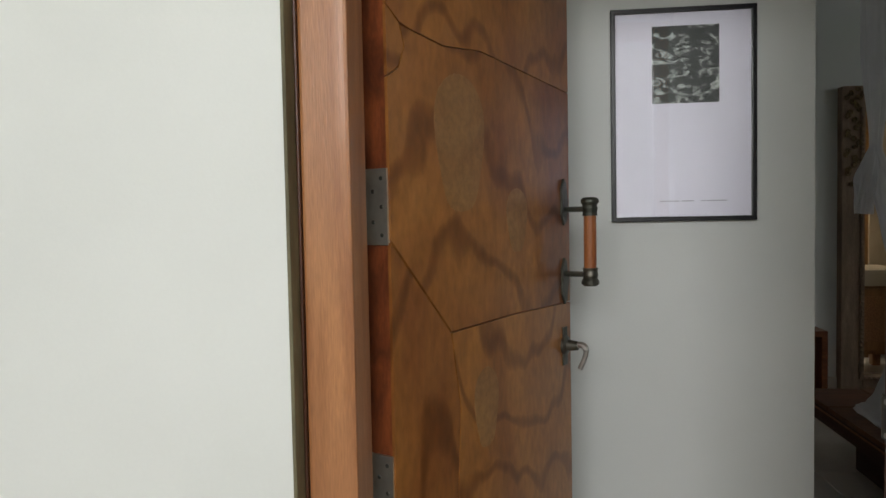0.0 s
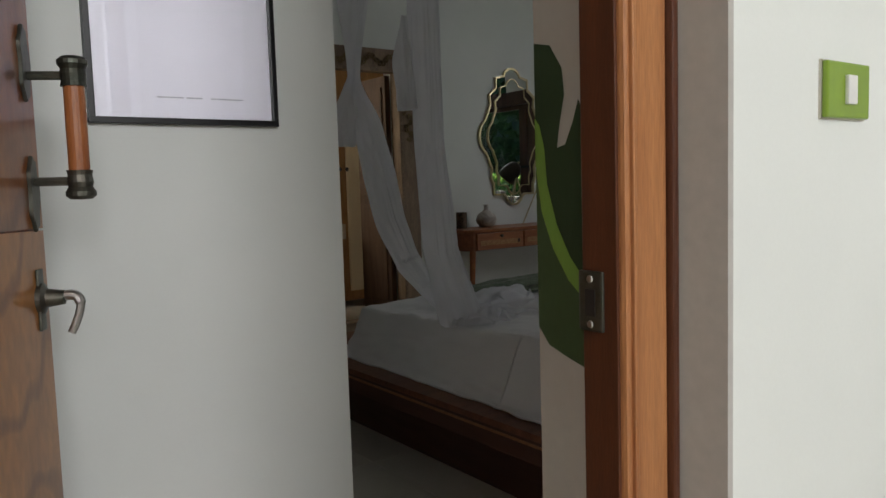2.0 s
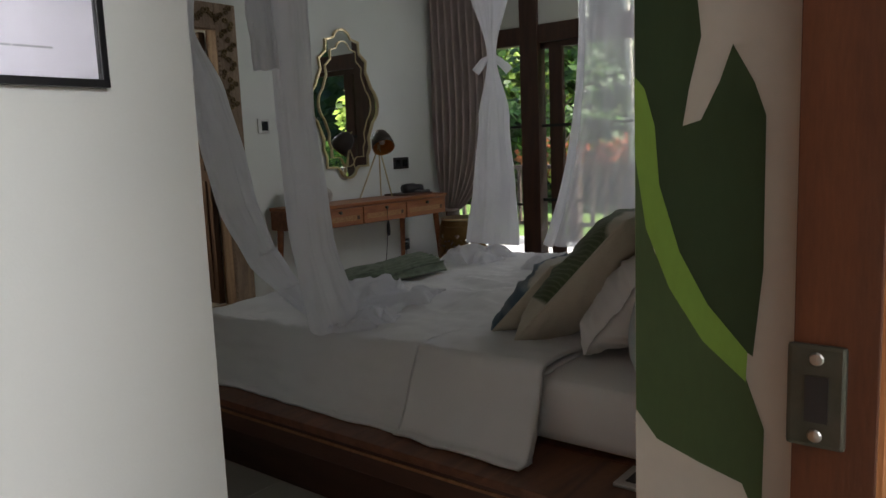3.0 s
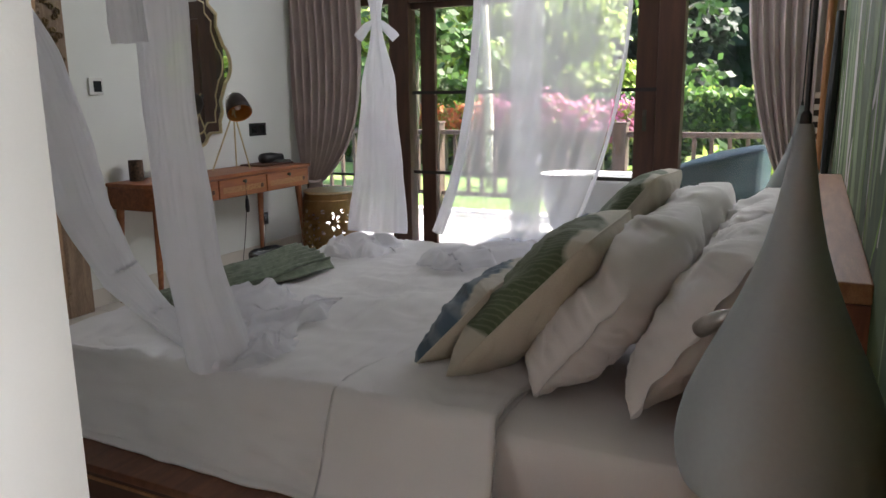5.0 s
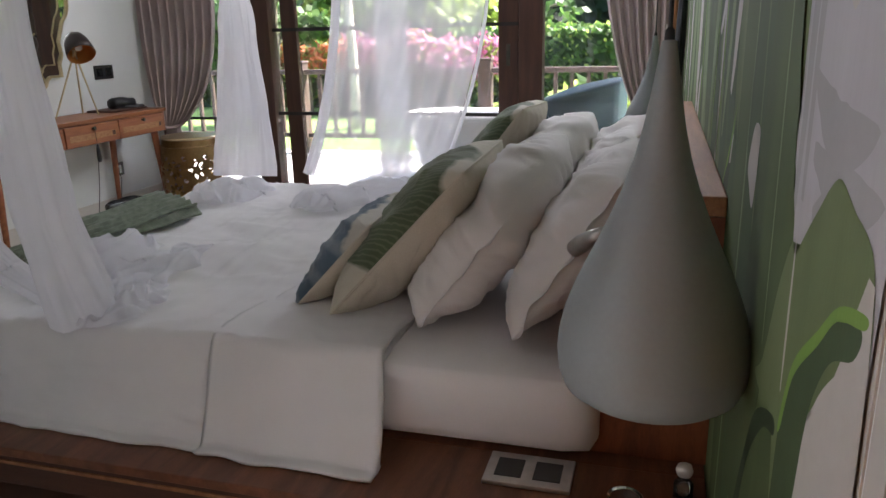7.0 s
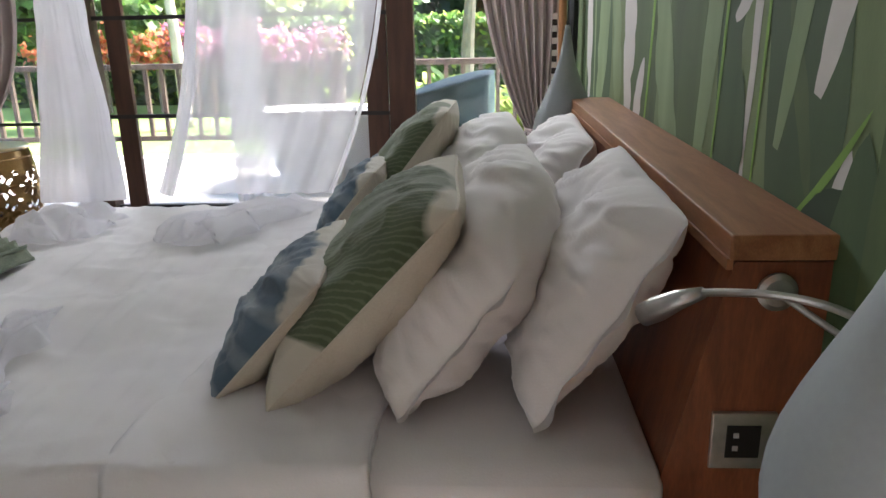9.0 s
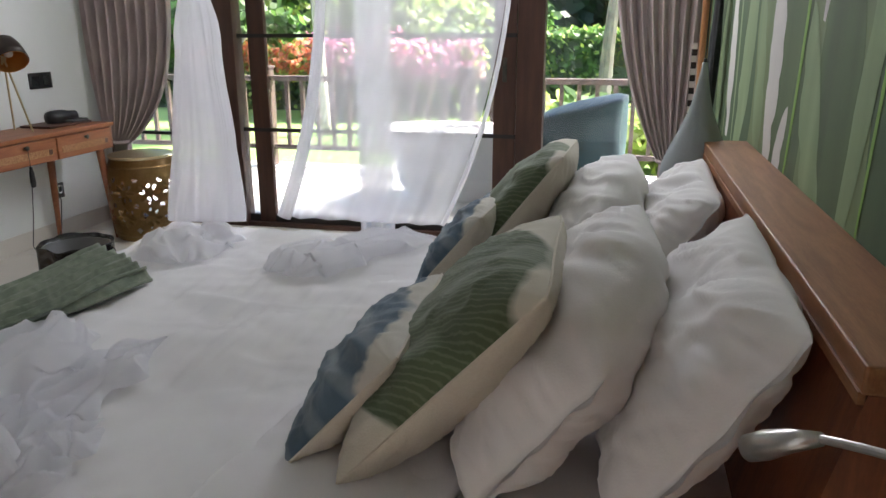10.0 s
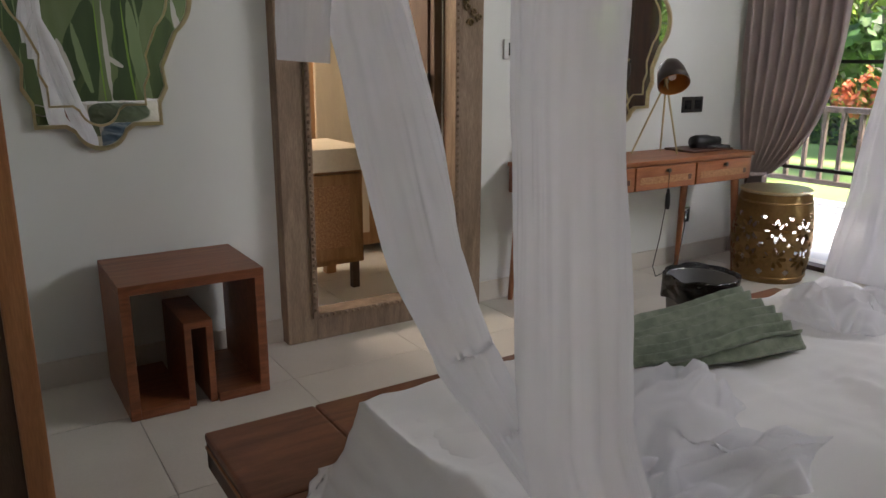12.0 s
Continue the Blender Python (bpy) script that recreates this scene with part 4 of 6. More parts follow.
def cushion_mesh(w, h, d, flange=0.0, seed=0.0, wrinkle=0.012, half=0, n=80, droop=0.0):
    """A stuffed cushion standing in x and z, puffed along y; half picks the front (1) or the back (-1). A flange is the loose end of a case at both short sides."""
    bm = bmesh.new()
    for s in ((-1, 1) if half == 0 else (half,)):
        def fn(u, v):
            # finer steps near the edges
            a, b = math.sin((u - 0.5) * math.pi), math.sin((v - 0.5) * math.pi)
            x, z = outline(a, b, w, h, droop)
            aa = min(1.0, abs(a) / (1 - flange)) if flange else abs(a)
            core = (max(0.0, 1 - aa ** 2.6) ** 0.52) * (max(0.0, 1 - abs(b) ** 2.6) ** 0.52)
            q = math.atan2(b, a)
            rad = math.hypot(a, b)
            # folds that run in from the seams, and broad dents
            tuck = (0.5 - abs(N3(math.cos(q) * 3.2, math.sin(q) * 3.2, seed + rad * 0.5, 1.4)) * 2) * min(1.0, rad ** 2)
            dent = N3(a * 1.3, b * 1.3, seed, 1.5) + 0.5 * (0.4 - abs(N3(a * 1.8 + b * 0.9, b * 0.7, seed + 4, 1.5)) * 2)
            y = s * d / 2 * core + wrinkle * (dent * core + 0.55 * tuck * core ** 0.5)
            # sharper creases slanting across the case
            y += wrinkle * 0.75 * core ** 0.5 * max(0.0, 0.30 - abs(N3(a * 2.2 + b * 1.5, b * 0.9 - a * 0.5, seed + 12, 1.8)) * 2.2) * 1.6
            # fine puckers running in from the seams
            y += wrinkle * 0.22 * N3(math.cos(q) * 9, math.sin(q) * 9, seed + rad * 1.2) * min(1.0, rad ** 3) * core ** 0.35
            # case ends hang slack
            y += wrinkle * 0.55 * N3(b * 3, a, seed + 6) * max(0.0, abs(a) - 1 + flange * 1.3) / max(flange, 0.01) if flange else 0.0
            # the stuffing sags towards the bed
            y += 0.0 if flange == 0 else 0.012 * (1 - b) * core
            return Vector((x, y, z))
        sheet(fn, n, n, bm)
    bmesh.ops.remove_doubles(bm, verts=bm.verts, dist=0.0006)
    bmesh.ops.recalc_face_normals(bm, faces=bm.faces)
    return bm


def leaning(low, high, roll=0.0, side=0.0):
    """Pose of a cushion whose lower edge is at low and whose upper edge is at high (y, z pairs in one upright plane)."""
    (y0, z0), (y1, z1) = low, high
    lean = math.degrees(math.atan2(y0 - y1, z1 - z0))
    return (y0 + y1) / 2, (z0 + z1) / 2, lean


def cushion(name, x, low, high, width, depth, face, back, label, category, group, flange=0.0, seed=0.0, yaw=0.0, roll=0.0, wrinkle=0.016, droop=0.0):
    cy, cz, lean = leaning(low, high)
    h = math.hypot(low[0] - high[0], high[1] - low[1])
    t = thing(name, (0, 0, 0), label, category, group)
    m = Matrix.Translation((x, cy, cz)) @ pose(0, 0, 0, 0, 0, yaw) @ pose(0, 0, 0, lean, 0, 0) @ pose(0, 0, 0, 0, roll, 0)
    # print on the face towards the foot of the bed (+y side)
    for nm, half, mat in (("front_cover", 1, face), ("back_cover", -1, back)):
        o = part(nm, cushion_mesh(width, h, depth, flange, seed, wrinkle, half, droop=droop), mat, t, smooth=True)
    pts = []
    for i in range(64):
        q = i / 64 * 2 * math.pi
        a, b = math.cos(q), math.sin(q)
        k = 1 / max(abs(a), abs(b))
        a, b = a * k, b * k
        x1, z1 = outline(a, b, width, h)
        pts.append((x1, 0.0, z1))
    if not flange:
        part("seam", tube(pts + pts[:1], 0.0035, 6), back, t)
    t.matrix_basis = m
    for o in t.children:
        o.matrix_parent_inverse = Matrix.Identity(4)
    return t


g = "white sleeping pillows"
for x, sd, drop in ((2.335, 1.0, 0.0), (3.26, 2.0, 0.035)):
    cushion("pillow", x - 0.03, (2.315, 0.545), (2.085, 0.915 - drop), 0.74, 0.19, PILLOW_WHITE, PILLOW_WHITE, "creased white pillow leaning on the headboard", "pillow", g, 0.06, sd, -2, 0, 0.03)
    cushion("pillow", x + 0.01, (2.575, 0.540), (2.275, 0.915 - drop), 0.72, 0.23, PILLOW_WHITE, PILLOW_WHITE, "creased white pillow propped against another pillow", "pillow", g, 0.045, sd + 5, 3, 0, 0.03, 0.15)
g = "printed cushions on the bed"
cushion("cushion", 2.285, (2.80, 0.540), (2.445, 0.915), 0.53, 0.19, LEAF_PRINT, CREAM, "cream square cushion with large green leaf print", "cushion", g, 0, 11.0, 2, 0)
cushion("cushion", 3.36, (2.80, 0.540), (2.49, 0.935), 0.53, 0.18, LEAF_PRINT, CREAM, "cream square cushion with large green leaf print", "cushion", g, 0, 12.0, -3, 3)
cushion("cushion", 2.31, (2.915, 0.535), (2.70, 0.765), 0.50, 0.13, BLUE_PRINT, CREAM, "low blue tie-dyed cushion with cream back", "cushion", g, 0, 13.0, 3, 2)
cushion("cushion", 3.22, (2.90, 0.535), (2.69, 0.785), 0.46, 0.13, BLUE_PRINT, CREAM, "low blue tie-dyed cushion with cream back", "cushion", g, 0, 14.0, -4, 0)

# ---- bed nets ----
def gathered(points, widths, folds, depth, mat, name, label, seed=0.0, n=60, wide=(1, 0, 0), tail=0.0):
    """A bunched length of net along a line of points, its width and pleats changing on the way."""
    pts = [Vector(p) for p in points]
    side0 = Vector(wide).normalized()
    def along(t):
        k = min(int(t * (len(pts) - 1)), len(pts) - 2)
        f = t * (len(pts) - 1) - k
        f2 = f * f * (3 - 2 * f)
        return pts[k].lerp(pts[k + 1], f), widths[k] * (1 - f2) + widths[k + 1] * f2, (pts[k + 1] - pts[k]).normalized()
    def fn(u, v):
        p, w, way = along(v)
        side = (side0 - way * side0.dot(way)).normalized()
        out = way.cross(side)
        a = u * 2 * math.pi
        ca, sa = math.cos(a), math.sin(a)
        r = 1 + 0.06 * math.sin(folds * a + 6 * N3(v * 1.5, 0, seed)) + 0.02 * math.sin((folds * 2 + 1) * a + v * 3 + seed) + 0.16 * N3(ca * 1.4, sa * 1.4, v * 4 + seed)
        # sharp creases running down the bunch, and small puckers across it
        r += 0.07 * (0.5 - abs(N3(ca * 2.6, sa * 2.6, v * 1.6 + seed, 1.7)) * 2) + 0.03 * N3(ca * 5, sa * 5, v * 22 + seed)
        return p + side * math.cos(a) * w / 2 * r + out * math.sin(a) * w / 2 * depth * r
    bm = sheet(fn, 120, n + n // 2)
    bmesh.ops.remove_doubles(bm, verts=bm.verts, dist=0.0004)
    return bm


t = thing("bed_net", (1.74, 3.32, 0.57), "bunched white bed net tied up and trailing on the bed", "bed net", "canopy nets round the bed")
part("drape", gathered([(1.655, 3.245, 2.74), (1.66, 3.25, 2.0), (1.668, 3.255, 1.50), (1.695, 3.285, 1.2), (1.735, 3.30, 0.85), (1.87, 3.37, 0.575)], [0.16, 0.115, 0.108, 0.11, 0.125, 0.17], 4, 0.75, NET_THICK, "drape", "", 1.0, wide=(0.7, -0.7, 0)), NET_THICK, t, smooth=True)
part("knot", gathered([(1.612, 3.295, 1.66), (1.610, 3.298, 1.5), (1.617, 3.294, 1.34)], [0.02, 0.085, 0.07], 5, 0.6, NET_THICK, "knot", "", 2.0, 20, (0.7, -0.7, 0)), NET_THICK, t, "tied tail of the net", smooth=True)
t = thing("bed_net", (1.65, 3.72, 0.6), "bunched white bed net swung aside in a slanting swag", "bed net", "canopy nets round the bed")
part("drape", gathered([(1.665, 3.72, 2.74), (1.66, 3.72, 1.95), (1.650, 3.72, 1.50), (1.700, 3.715, 1.30), (1.755, 3.72, 1.10), (1.803, 3.73, 0.94), (1.865, 3.70, 0.765), (1.90, 3.60, 0.645), (1.89, 3.47, 0.585)], [0.20, 0.14, 0.045, 0.11, 0.13, 0.13, 0.11, 0.08, 0.06], 4, 0.7, NET_THICK, "drape", "", 3.0, wide=(0.7, -0.7, 0)), NET_THICK, t, smooth=True)
part("knot", gathered([(1.648, 3.72, 1.52), (1.615, 3.72, 1.39), (1.606, 3.725, 1.24)], [0.04, 0.085, 0.07], 5, 0.6, NET_THICK, "knot", "", 5.0, 20, (0.7, -0.7, 0)), NET_THICK, t, "tied tail of the net", smooth=True)
# paler copy of the bunched net: window light put into its colour
NET_LIT = sheer("lit_net", (0.92, 0.92, 0.96), 0.18)
t = thing("bed_net", (3.5, 3.84, 0.57), "white bed net tied with a bow beside the window", "bed net", "canopy nets round the bed")
part("drape", gathered([(3.50, 3.86, 2.74), (3.50, 3.85, 2.0), (3.50, 3.845, 1.56), (3.50, 3.84, 1.25), (3.49, 3.84, 0.9), (3.44, 3.84, 0.60)], [0.42, 0.24, 0.045, 0.15, 0.22, 0.26], 6, 0.55, NET_LIT, "drape", "", 7.0, wide=(0.5, -0.85, 0)), NET_LIT, t, smooth=True)
for s in (1, -1):
    part("bow", gathered([(3.50, 3.842, 1.57), (3.50 + 0.025 * s, 3.842 - 0.04 * s, 1.53), (3.50 + 0.045 * s, 3.842 - 0.075 * s, 1.485)], [0.02, 0.04, 0.045], 3, 0.4, NET_LIT, "bow", "", 4.0, 12, (0.5, -0.85, 0)), NET_LIT, t, smooth=True)


def open_net():
    """The net at the far side hangs loose like a curtain, bunched in the middle and at the edges."""
    t = thing("bed_net", (3.64, 3.08, 0.57), "sheer white bed net hanging open before the window", "bed net", "canopy nets round the bed")
    def fn(u, v):
        z = 2.74 - v * 2.165
        k = max(0.0, min(1.0, (2.0 - z) / 1.45))
        y0 = 3.40 + 0.03 * k + 0.20 * k ** 3
        y1 = 2.715 + 0.02 * k + 0.26 * k ** 2.6
        y = y0 + (y1 - y0) * u
        x = 3.645 + 0.022 * math.sin(u * 34 + 2 * N3(v, u, 1, 2)) * (0.4 + 0.6 * abs(N3(u * 4, 0, 3))) + 0.02 * N3(u * 3, v * 2, 1)
        return Vector((x, y, z))
    part("panel", sheet(fn, 120, 60), NET, t, smooth=True)
    for y0, y1, w in ((3.40, 3.63, 0.024), (2.715, 2.99, 0.024)):
        pts = [(3.64, y0 + (y1 - y0) * (max(0, (2.0 - z) / 1.45) ** 2.8), z) for z in [2.74 - i * 0.0865 for i in range(26)]]
        grow = [w * (1.1 + 1.1 * (i / 25) ** 2) if y0 > 3 else w * 0.7 for i in range(26)]
        part("hem", gathered(pts, grow, 3, 0.6, NET_THICK, "hem", "", y0, 110, (0, 1, 0)), NET_THICK, t, smooth=True)



open_net()


def sheer_strip():
    """A narrow gathered sheer curtain hanging at the middle of the window."""
    t = thing("sheer_curtain", (5.42, 3.86, 0), "narrow white sheer curtain strip hanging at the window", "curtain")
    def fn(u, v):
        z = 2.60 - v * 2.57
        y = 3.935 - u * 0.235 + 0.008 * N3(v * 2, u, 1)
        return Vector((5.42 + 0.010 * math.sin(u * 22 + v) + 0.006 * N3(u * 4, v * 2, 3), y, z))
    part("cloth", sheet(fn, 50, 30), sheer("white_sheer", (0.86, 0.86, 0.90), 0.14), t, smooth=True)


sheer_strip()


def pile(ends, widths, top, seed, z0=0.549):
    """A trailing length of thin creased cloth lying on the bed along a line, thick in the middle, lying flat at its uneven edge."""
    pts = [Vector((x, y, z0)) for x, y in ends]
    def fn(u, v):
        q = v * (len(pts) - 1)
        k = min(int(q), len(pts) - 2)
        p = pts[k].lerp(pts[k + 1], q - k)
        w = widths[k] + (widths[k + 1] - widths[k]) * (q - k)
        way = (pts[k + 1] - pts[k]).normalized()
        side = Vector((-way.y, way.x, 0))
        b = u * 2 - 1
        end = max(0.0, 1 - (2 * v - 1) ** 4)
        b *= (0.35 + 0.65 * end ** 0.5) * (1 + 0.45 * N3(v * 5, math.copysign(1, b), seed, 1.2))
        shape = max(0.0, 1 - (u * 2 - 1) ** 2) ** 0.7 * (0.15 + 0.85 * end)
        crease = 0.45 + 0.9 * (0.5 - abs(N3(b * 1.3 + 1.5 * v, v * 2.4 - b * 0.9, seed, 1.5)) * 2) + 0.35 * N3(b * 2, v * 2.5, seed + 4)
        edge = 0.004 + 0.012 * max(0.0, N3(b * 2, v * 9, seed + 7))
        return p + side * b * w + way * 0.05 * N3(u * 3, v * 3, seed + 2) + Vector((0, 0, edge + top * shape * max(0.06, crease)))
    return sheet(fn, 60, 70)


NET_HEAP = sheer("heaped_net", (0.92, 0.92, 0.95), 0.20)
for ends, widths, top, seed in (
        (((1.95, 3.42), (2.20, 3.60), (2.42, 3.70), (2.56, 3.76)), (0.12, 0.16, 0.13, 0.06), 0.060, 1.0),
        (((1.84, 3.37), (2.08, 3.44), (2.32, 3.44), (2.48, 3.42)), (0.08, 0.12, 0.09, 0.03), 0.052, 3.0),
        (((1.82, 3.33), (1.96, 3.31), (2.10, 3.30)), (0.06, 0.08, 0.04), 0.060, 6.0),
        (((3.50, 3.92), (3.36, 3.86), (3.20, 3.80), (3.08, 3.70)), (0.13, 0.17, 0.16, 0.09), 0.075, 5.0),
        (((3.05, 3.38), (3.14, 3.34), (3.28, 3.24), (3.42, 3.10), (3.52, 2.99)), (0.11, 0.15, 0.13, 0.09, 0.04), 0.075, 8.0)):
    solo("net_end", pile(ends, widths, top, seed), NET_HEAP, "crumpled trailing end of white net on the bed", "bed net", "net ends on the bed", smooth=True)

TOWEL = material("sage_towel", (0.22, 0.26, 0.19), 0.95, second=(0.14, 0.17, 0.12), scale=30, bump=0.5, fine=300, speck=0.2, sheen=0.3)


def towel():
    t = thing("towel", (2.8, 3.9, 0.57), "folded grey-green cotton towel laid on the bed", "towel")
    # two layers gathered into long pleats that fan out from one end
    for k in range(2):
        def fn(u, v, k=k):
            left = Vector((2.20, 3.86, 0)).lerp(Vector((2.28, 4.02, 0)), v)
            right = Vector((2.885, 3.70 + 0.015 * k, 0)).lerp(Vector((3.11, 4.07, 0)), v)
            p = left.lerp(right, u)
            p += Vector((0.03 * N3(v * 4, k, 1.0) * u, 0.02 * N3(u * 3, v * 2, 5.0 + k), 0))
            q = v * 6.5 + 0.9 * N3(u * 1.6, v * 1.5, 2.0) + 0.5 * k
            pleat = (1 - abs((q % 1.0) * 2 - 1)) ** 1.3
            swell = math.sin(math.pi * min(1.0, 0.12 + v)) ** 0.5
            z = 0.553 + 0.012 * k + 0.030 * pleat * (0.35 + 0.65 * u) + 0.018 * swell * u + 0.008 * N3(u * 4, v * 4, k)
            return Vector((p.x, p.y, z))
        part("layer", padded(fn, 60, 90, (0.0, 0.0, -0.009)), TOWEL, t, smooth=True)


towel()

# ---- curtains ----
def curtain(name, y_wall, y_open, y_tie, z_tie, sgn, seed, label, hug=2.4, bunch=0.10):
    """A pleated curtain drawn to its tie-back beside the window."""
    t = thing(name, (5.40, (y_wall + y_open) / 2, 0), label, "curtain", "window curtains")
    def fn(u, v):
        z = 2.62 - v * (2.62 - z_tie)
        k = v ** hug
        a = y_wall + (y_open - y_wall) * u
        b = y_tie + (u - 0.5) * sgn * bunch
        y = a * (1 - k) + b * k
        x = 5.41 + 0.030 * math.sin(u * 2 * math.pi * 9 + 0.8 * N3(v * 2, seed, 0)) * (1 - 0.4 * k) + 0.01 * N3(u * 6, v * 3, seed)
        x += 0.05 * math.sin(v * math.pi) * u
        return Vector((x, y, z))
    part("upper_cloth", sheet(fn, 140, 50), CURTAIN, t, smooth=True)
    def low(u, v):
        z = z_tie - v * (z_tie - 0.02)
        s = 0.10 + 0.16 * v
        y = y_tie + (u - 0.5) * sgn * s - sgn * 0.06 * v
        return Vector((5.43 + 0.025 * math.sin(u * 2 * math.pi * 7 + seed), y, z))
    part("lower_cloth", sheet(low, 90, 20), CURTAIN, t, smooth=True)
    ring = [(5.42 + 0.05 * math.cos(q), y_tie + 0.065 * math.sin(q), z_tie + 0.01 * math.cos(q)) for q in (i / 20 * 2 * math.pi for i in range(21))]
    part("tie_back", tube(ring, 0.012, 8), CURTAIN, t)


curtain("curtain", 5.80, 5.16, 5.62, 0.57, -1, 1.0, "taupe pleated curtain tied back near the desk", 7.0, 0.20)
curtain("curtain", 1.86, 2.44, 2.06, 0.56, 1, 2.0, "taupe pleated curtain tied back by the painted wall", 3.6, 0.14)

# ---- desk and what stands on it ----
def taper_leg(x, y, z1, dx, dy, r1, r0, mat, parent, name="leg"):
    return part(name, tube([(x, y, z1), (x + dx, y + dy, 0.0)], [r1, r0], 12), mat, parent, smooth=False)


CANE = material("woven_cane", (0.45, 0.24, 0.11), 0.7, second=(0.30, 0.14, 0.06), scale=90, bump=0.6, fine=160, speck=0.4)
GOLD = material("antique_gold", (0.46, 0.30, 0.13), 0.36, 0.85, second=(0.34, 0.21, 0.085), scale=9, bump=0.15, fine=70, speck=0.25)
BRASS = material("pale_brass", (0.66, 0.55, 0.34), 0.32, 0.9, second=(0.55, 0.45, 0.27), scale=12, bump=0.08, speck=0.2)


def desk():
    x0, x1, yf, yb, top = 3.56, 5.105, 5.43, 5.80, 0.738
    t = thing("desk", (4.33, 5.62, 0), "long reddish wooden console desk with three cane-fronted drawers", "desk")
    pts = [(x0, yb), (x0, yf + 0.055), (x0 + 0.06, yf), (x1, yf), (x1, yb)]
    def slab(z0, z1, inset):
        bm = bmesh.new()
        q = [(min(max(x, x0 + inset), x1 - inset), min(max(y, yf + inset), yb)) for x, y in pts]
        lo, hi = [bm.verts.new((x, y, z0)) for x, y in q], [bm.verts.new((x, y, z1)) for x, y in q]
        bm.faces.new(lo[::-1])
        bm.faces.new(hi)
        for i in range(5):
            bm.faces.new((lo[i], lo[(i + 1) % 5], hi[(i + 1) % 5], hi[i]))
        bmesh.ops.bevel(bm, geom=bm.edges[:], offset=0.003, segments=2, affect='EDGES')
        return bm
    part("tabletop", slab(top - 0.022, top, 0), DESK_WOOD, t)
    part("body", slab(top - 0.158, top - 0.022, 0.012), RED_WOOD, t)
    step = (x1 - x0 - 0.12) / 3
    for i in range(3):
        a = x0 + 0.085 + i * step
        b = a + step - 0.012
        zc = top - 0.09
        d = part("drawer", boxes((a, b, yf - 0.004, yf + 0.02, top - 0.152, top - 0.03), bevel=0.003), DESK_WOOD, t)
        part("cane_panel", boxes((a + 0.03, b - 0.03, yf - 0.0055, yf - 0.003, zc - 0.032, zc + 0.006)), CANE, d)
        # flat dark plate on the drawer front draws the shade of a hollow
        part("recess", boxes((b - 0.062, b - 0.036, yf - 0.007, yf - 0.005, zc - 0.026, zc + 0.002)), BED_DARK, d)
        part("knob", lathe([(0, 0), (0.008, 0), (0.006, 0.008), (0.012, 0.014), (0.012, 0.02), (0, 0.023)], 16, Matrix.Translation(((a + b) / 2, yf - 0.004, zc + 0.035)) @ pose(0, 0, 0, 90, 0, 0)), BRONZE, d)
    for x, y, dx, dy in ((x0 + 0.08, yf + 0.05, -0.035, -0.015), (x1 - 0.10, yf + 0.05, 0.05, -0.015), (x0 + 0.06, yb - 0.04, -0.05, 0.0), (x1 - 0.22, yb - 0.06, -0.01, 0.01)):
        taper_leg(x, y, top - 0.15, dx, dy, 0.024, 0.013, DESK_WOOD, t)
    tas = part("tassel", lathe([(0, 0.0), (0.012, 0.004), (0.0145, 0.03), (0.012, 0.085), (0.007, 0.10), (0.009, 0.11), (0, 0.118)], 16, Matrix.Translation((4.362, yf - 0.012, 0.468))), BLACK, t, "black key tassel", smooth=True)
    part("loop", tube([(4.362, yf - 0.012, 0.585), (4.36, yf - 0.011, 0.685)], 0.0016, 6), BLACK, tas)


desk()


def quatrefoil(w, h, k):
    """Outline of a tall lobed mirror, in x and z, about its centre; k below 1 draws it inwards."""
    hw, hh = w / 2, h / 2
    def arc_pts(cx, cz, rad, a0, a1, n=10):
        return [(cx + rad * math.cos(radians(a0 + (a1 - a0) * i / n)), cz + rad * math.sin(radians(a0 + (a1 - a0) * i / n))) for i in range(n + 1)]
    big, sm = hh * 0.32, hw * 0.36
    sx = hw * 0.66
    right = []
    right += arc_pts(0, hh - sm * 0.72, sm * 0.72, 60, 18, 5)
    right += [(sx * 0.72, hh - sm * 0.66), (sx * 0.72 + 0.004, hh * 0.70), (sx + 0.01, hh * 0.60), (sx, hh * 0.46)]
    right += arc_pts(hw - big * 0.92, 0, big * 0.92, 52, -52, 14)
    right += [(sx, -hh * 0.46), (sx + 0.01, -hh * 0.60), (sx * 0.92, -hh * 0.70), (sx * 0.92, -hh + sm * 0.66)]
    right += [(sx * 0.50, -hh + sm * 0.66)]
    right += arc_pts(0, -hh + sm * 0.72, sm * 0.72, -18, -60, 5)
    top = arc_pts(0, hh - sm * 0.72, sm * 0.72, 120, 66, 5)
    bottom = arc_pts(0, -hh + sm * 0.72, sm * 0.72, -66, -120, 5)
    pts = top + right + bottom + [(-x, z) for x, z in right[::-1]]
    return [(x * k, z * (1 - (1 - k) * w / h)) for x, z in pts]


MIRROR = material("mirror_silver", (0.88, 0.90, 0.89), 0.0, 1.0, second=(0.88, 0.90, 0.89), bump=0.0, speck=0.0)


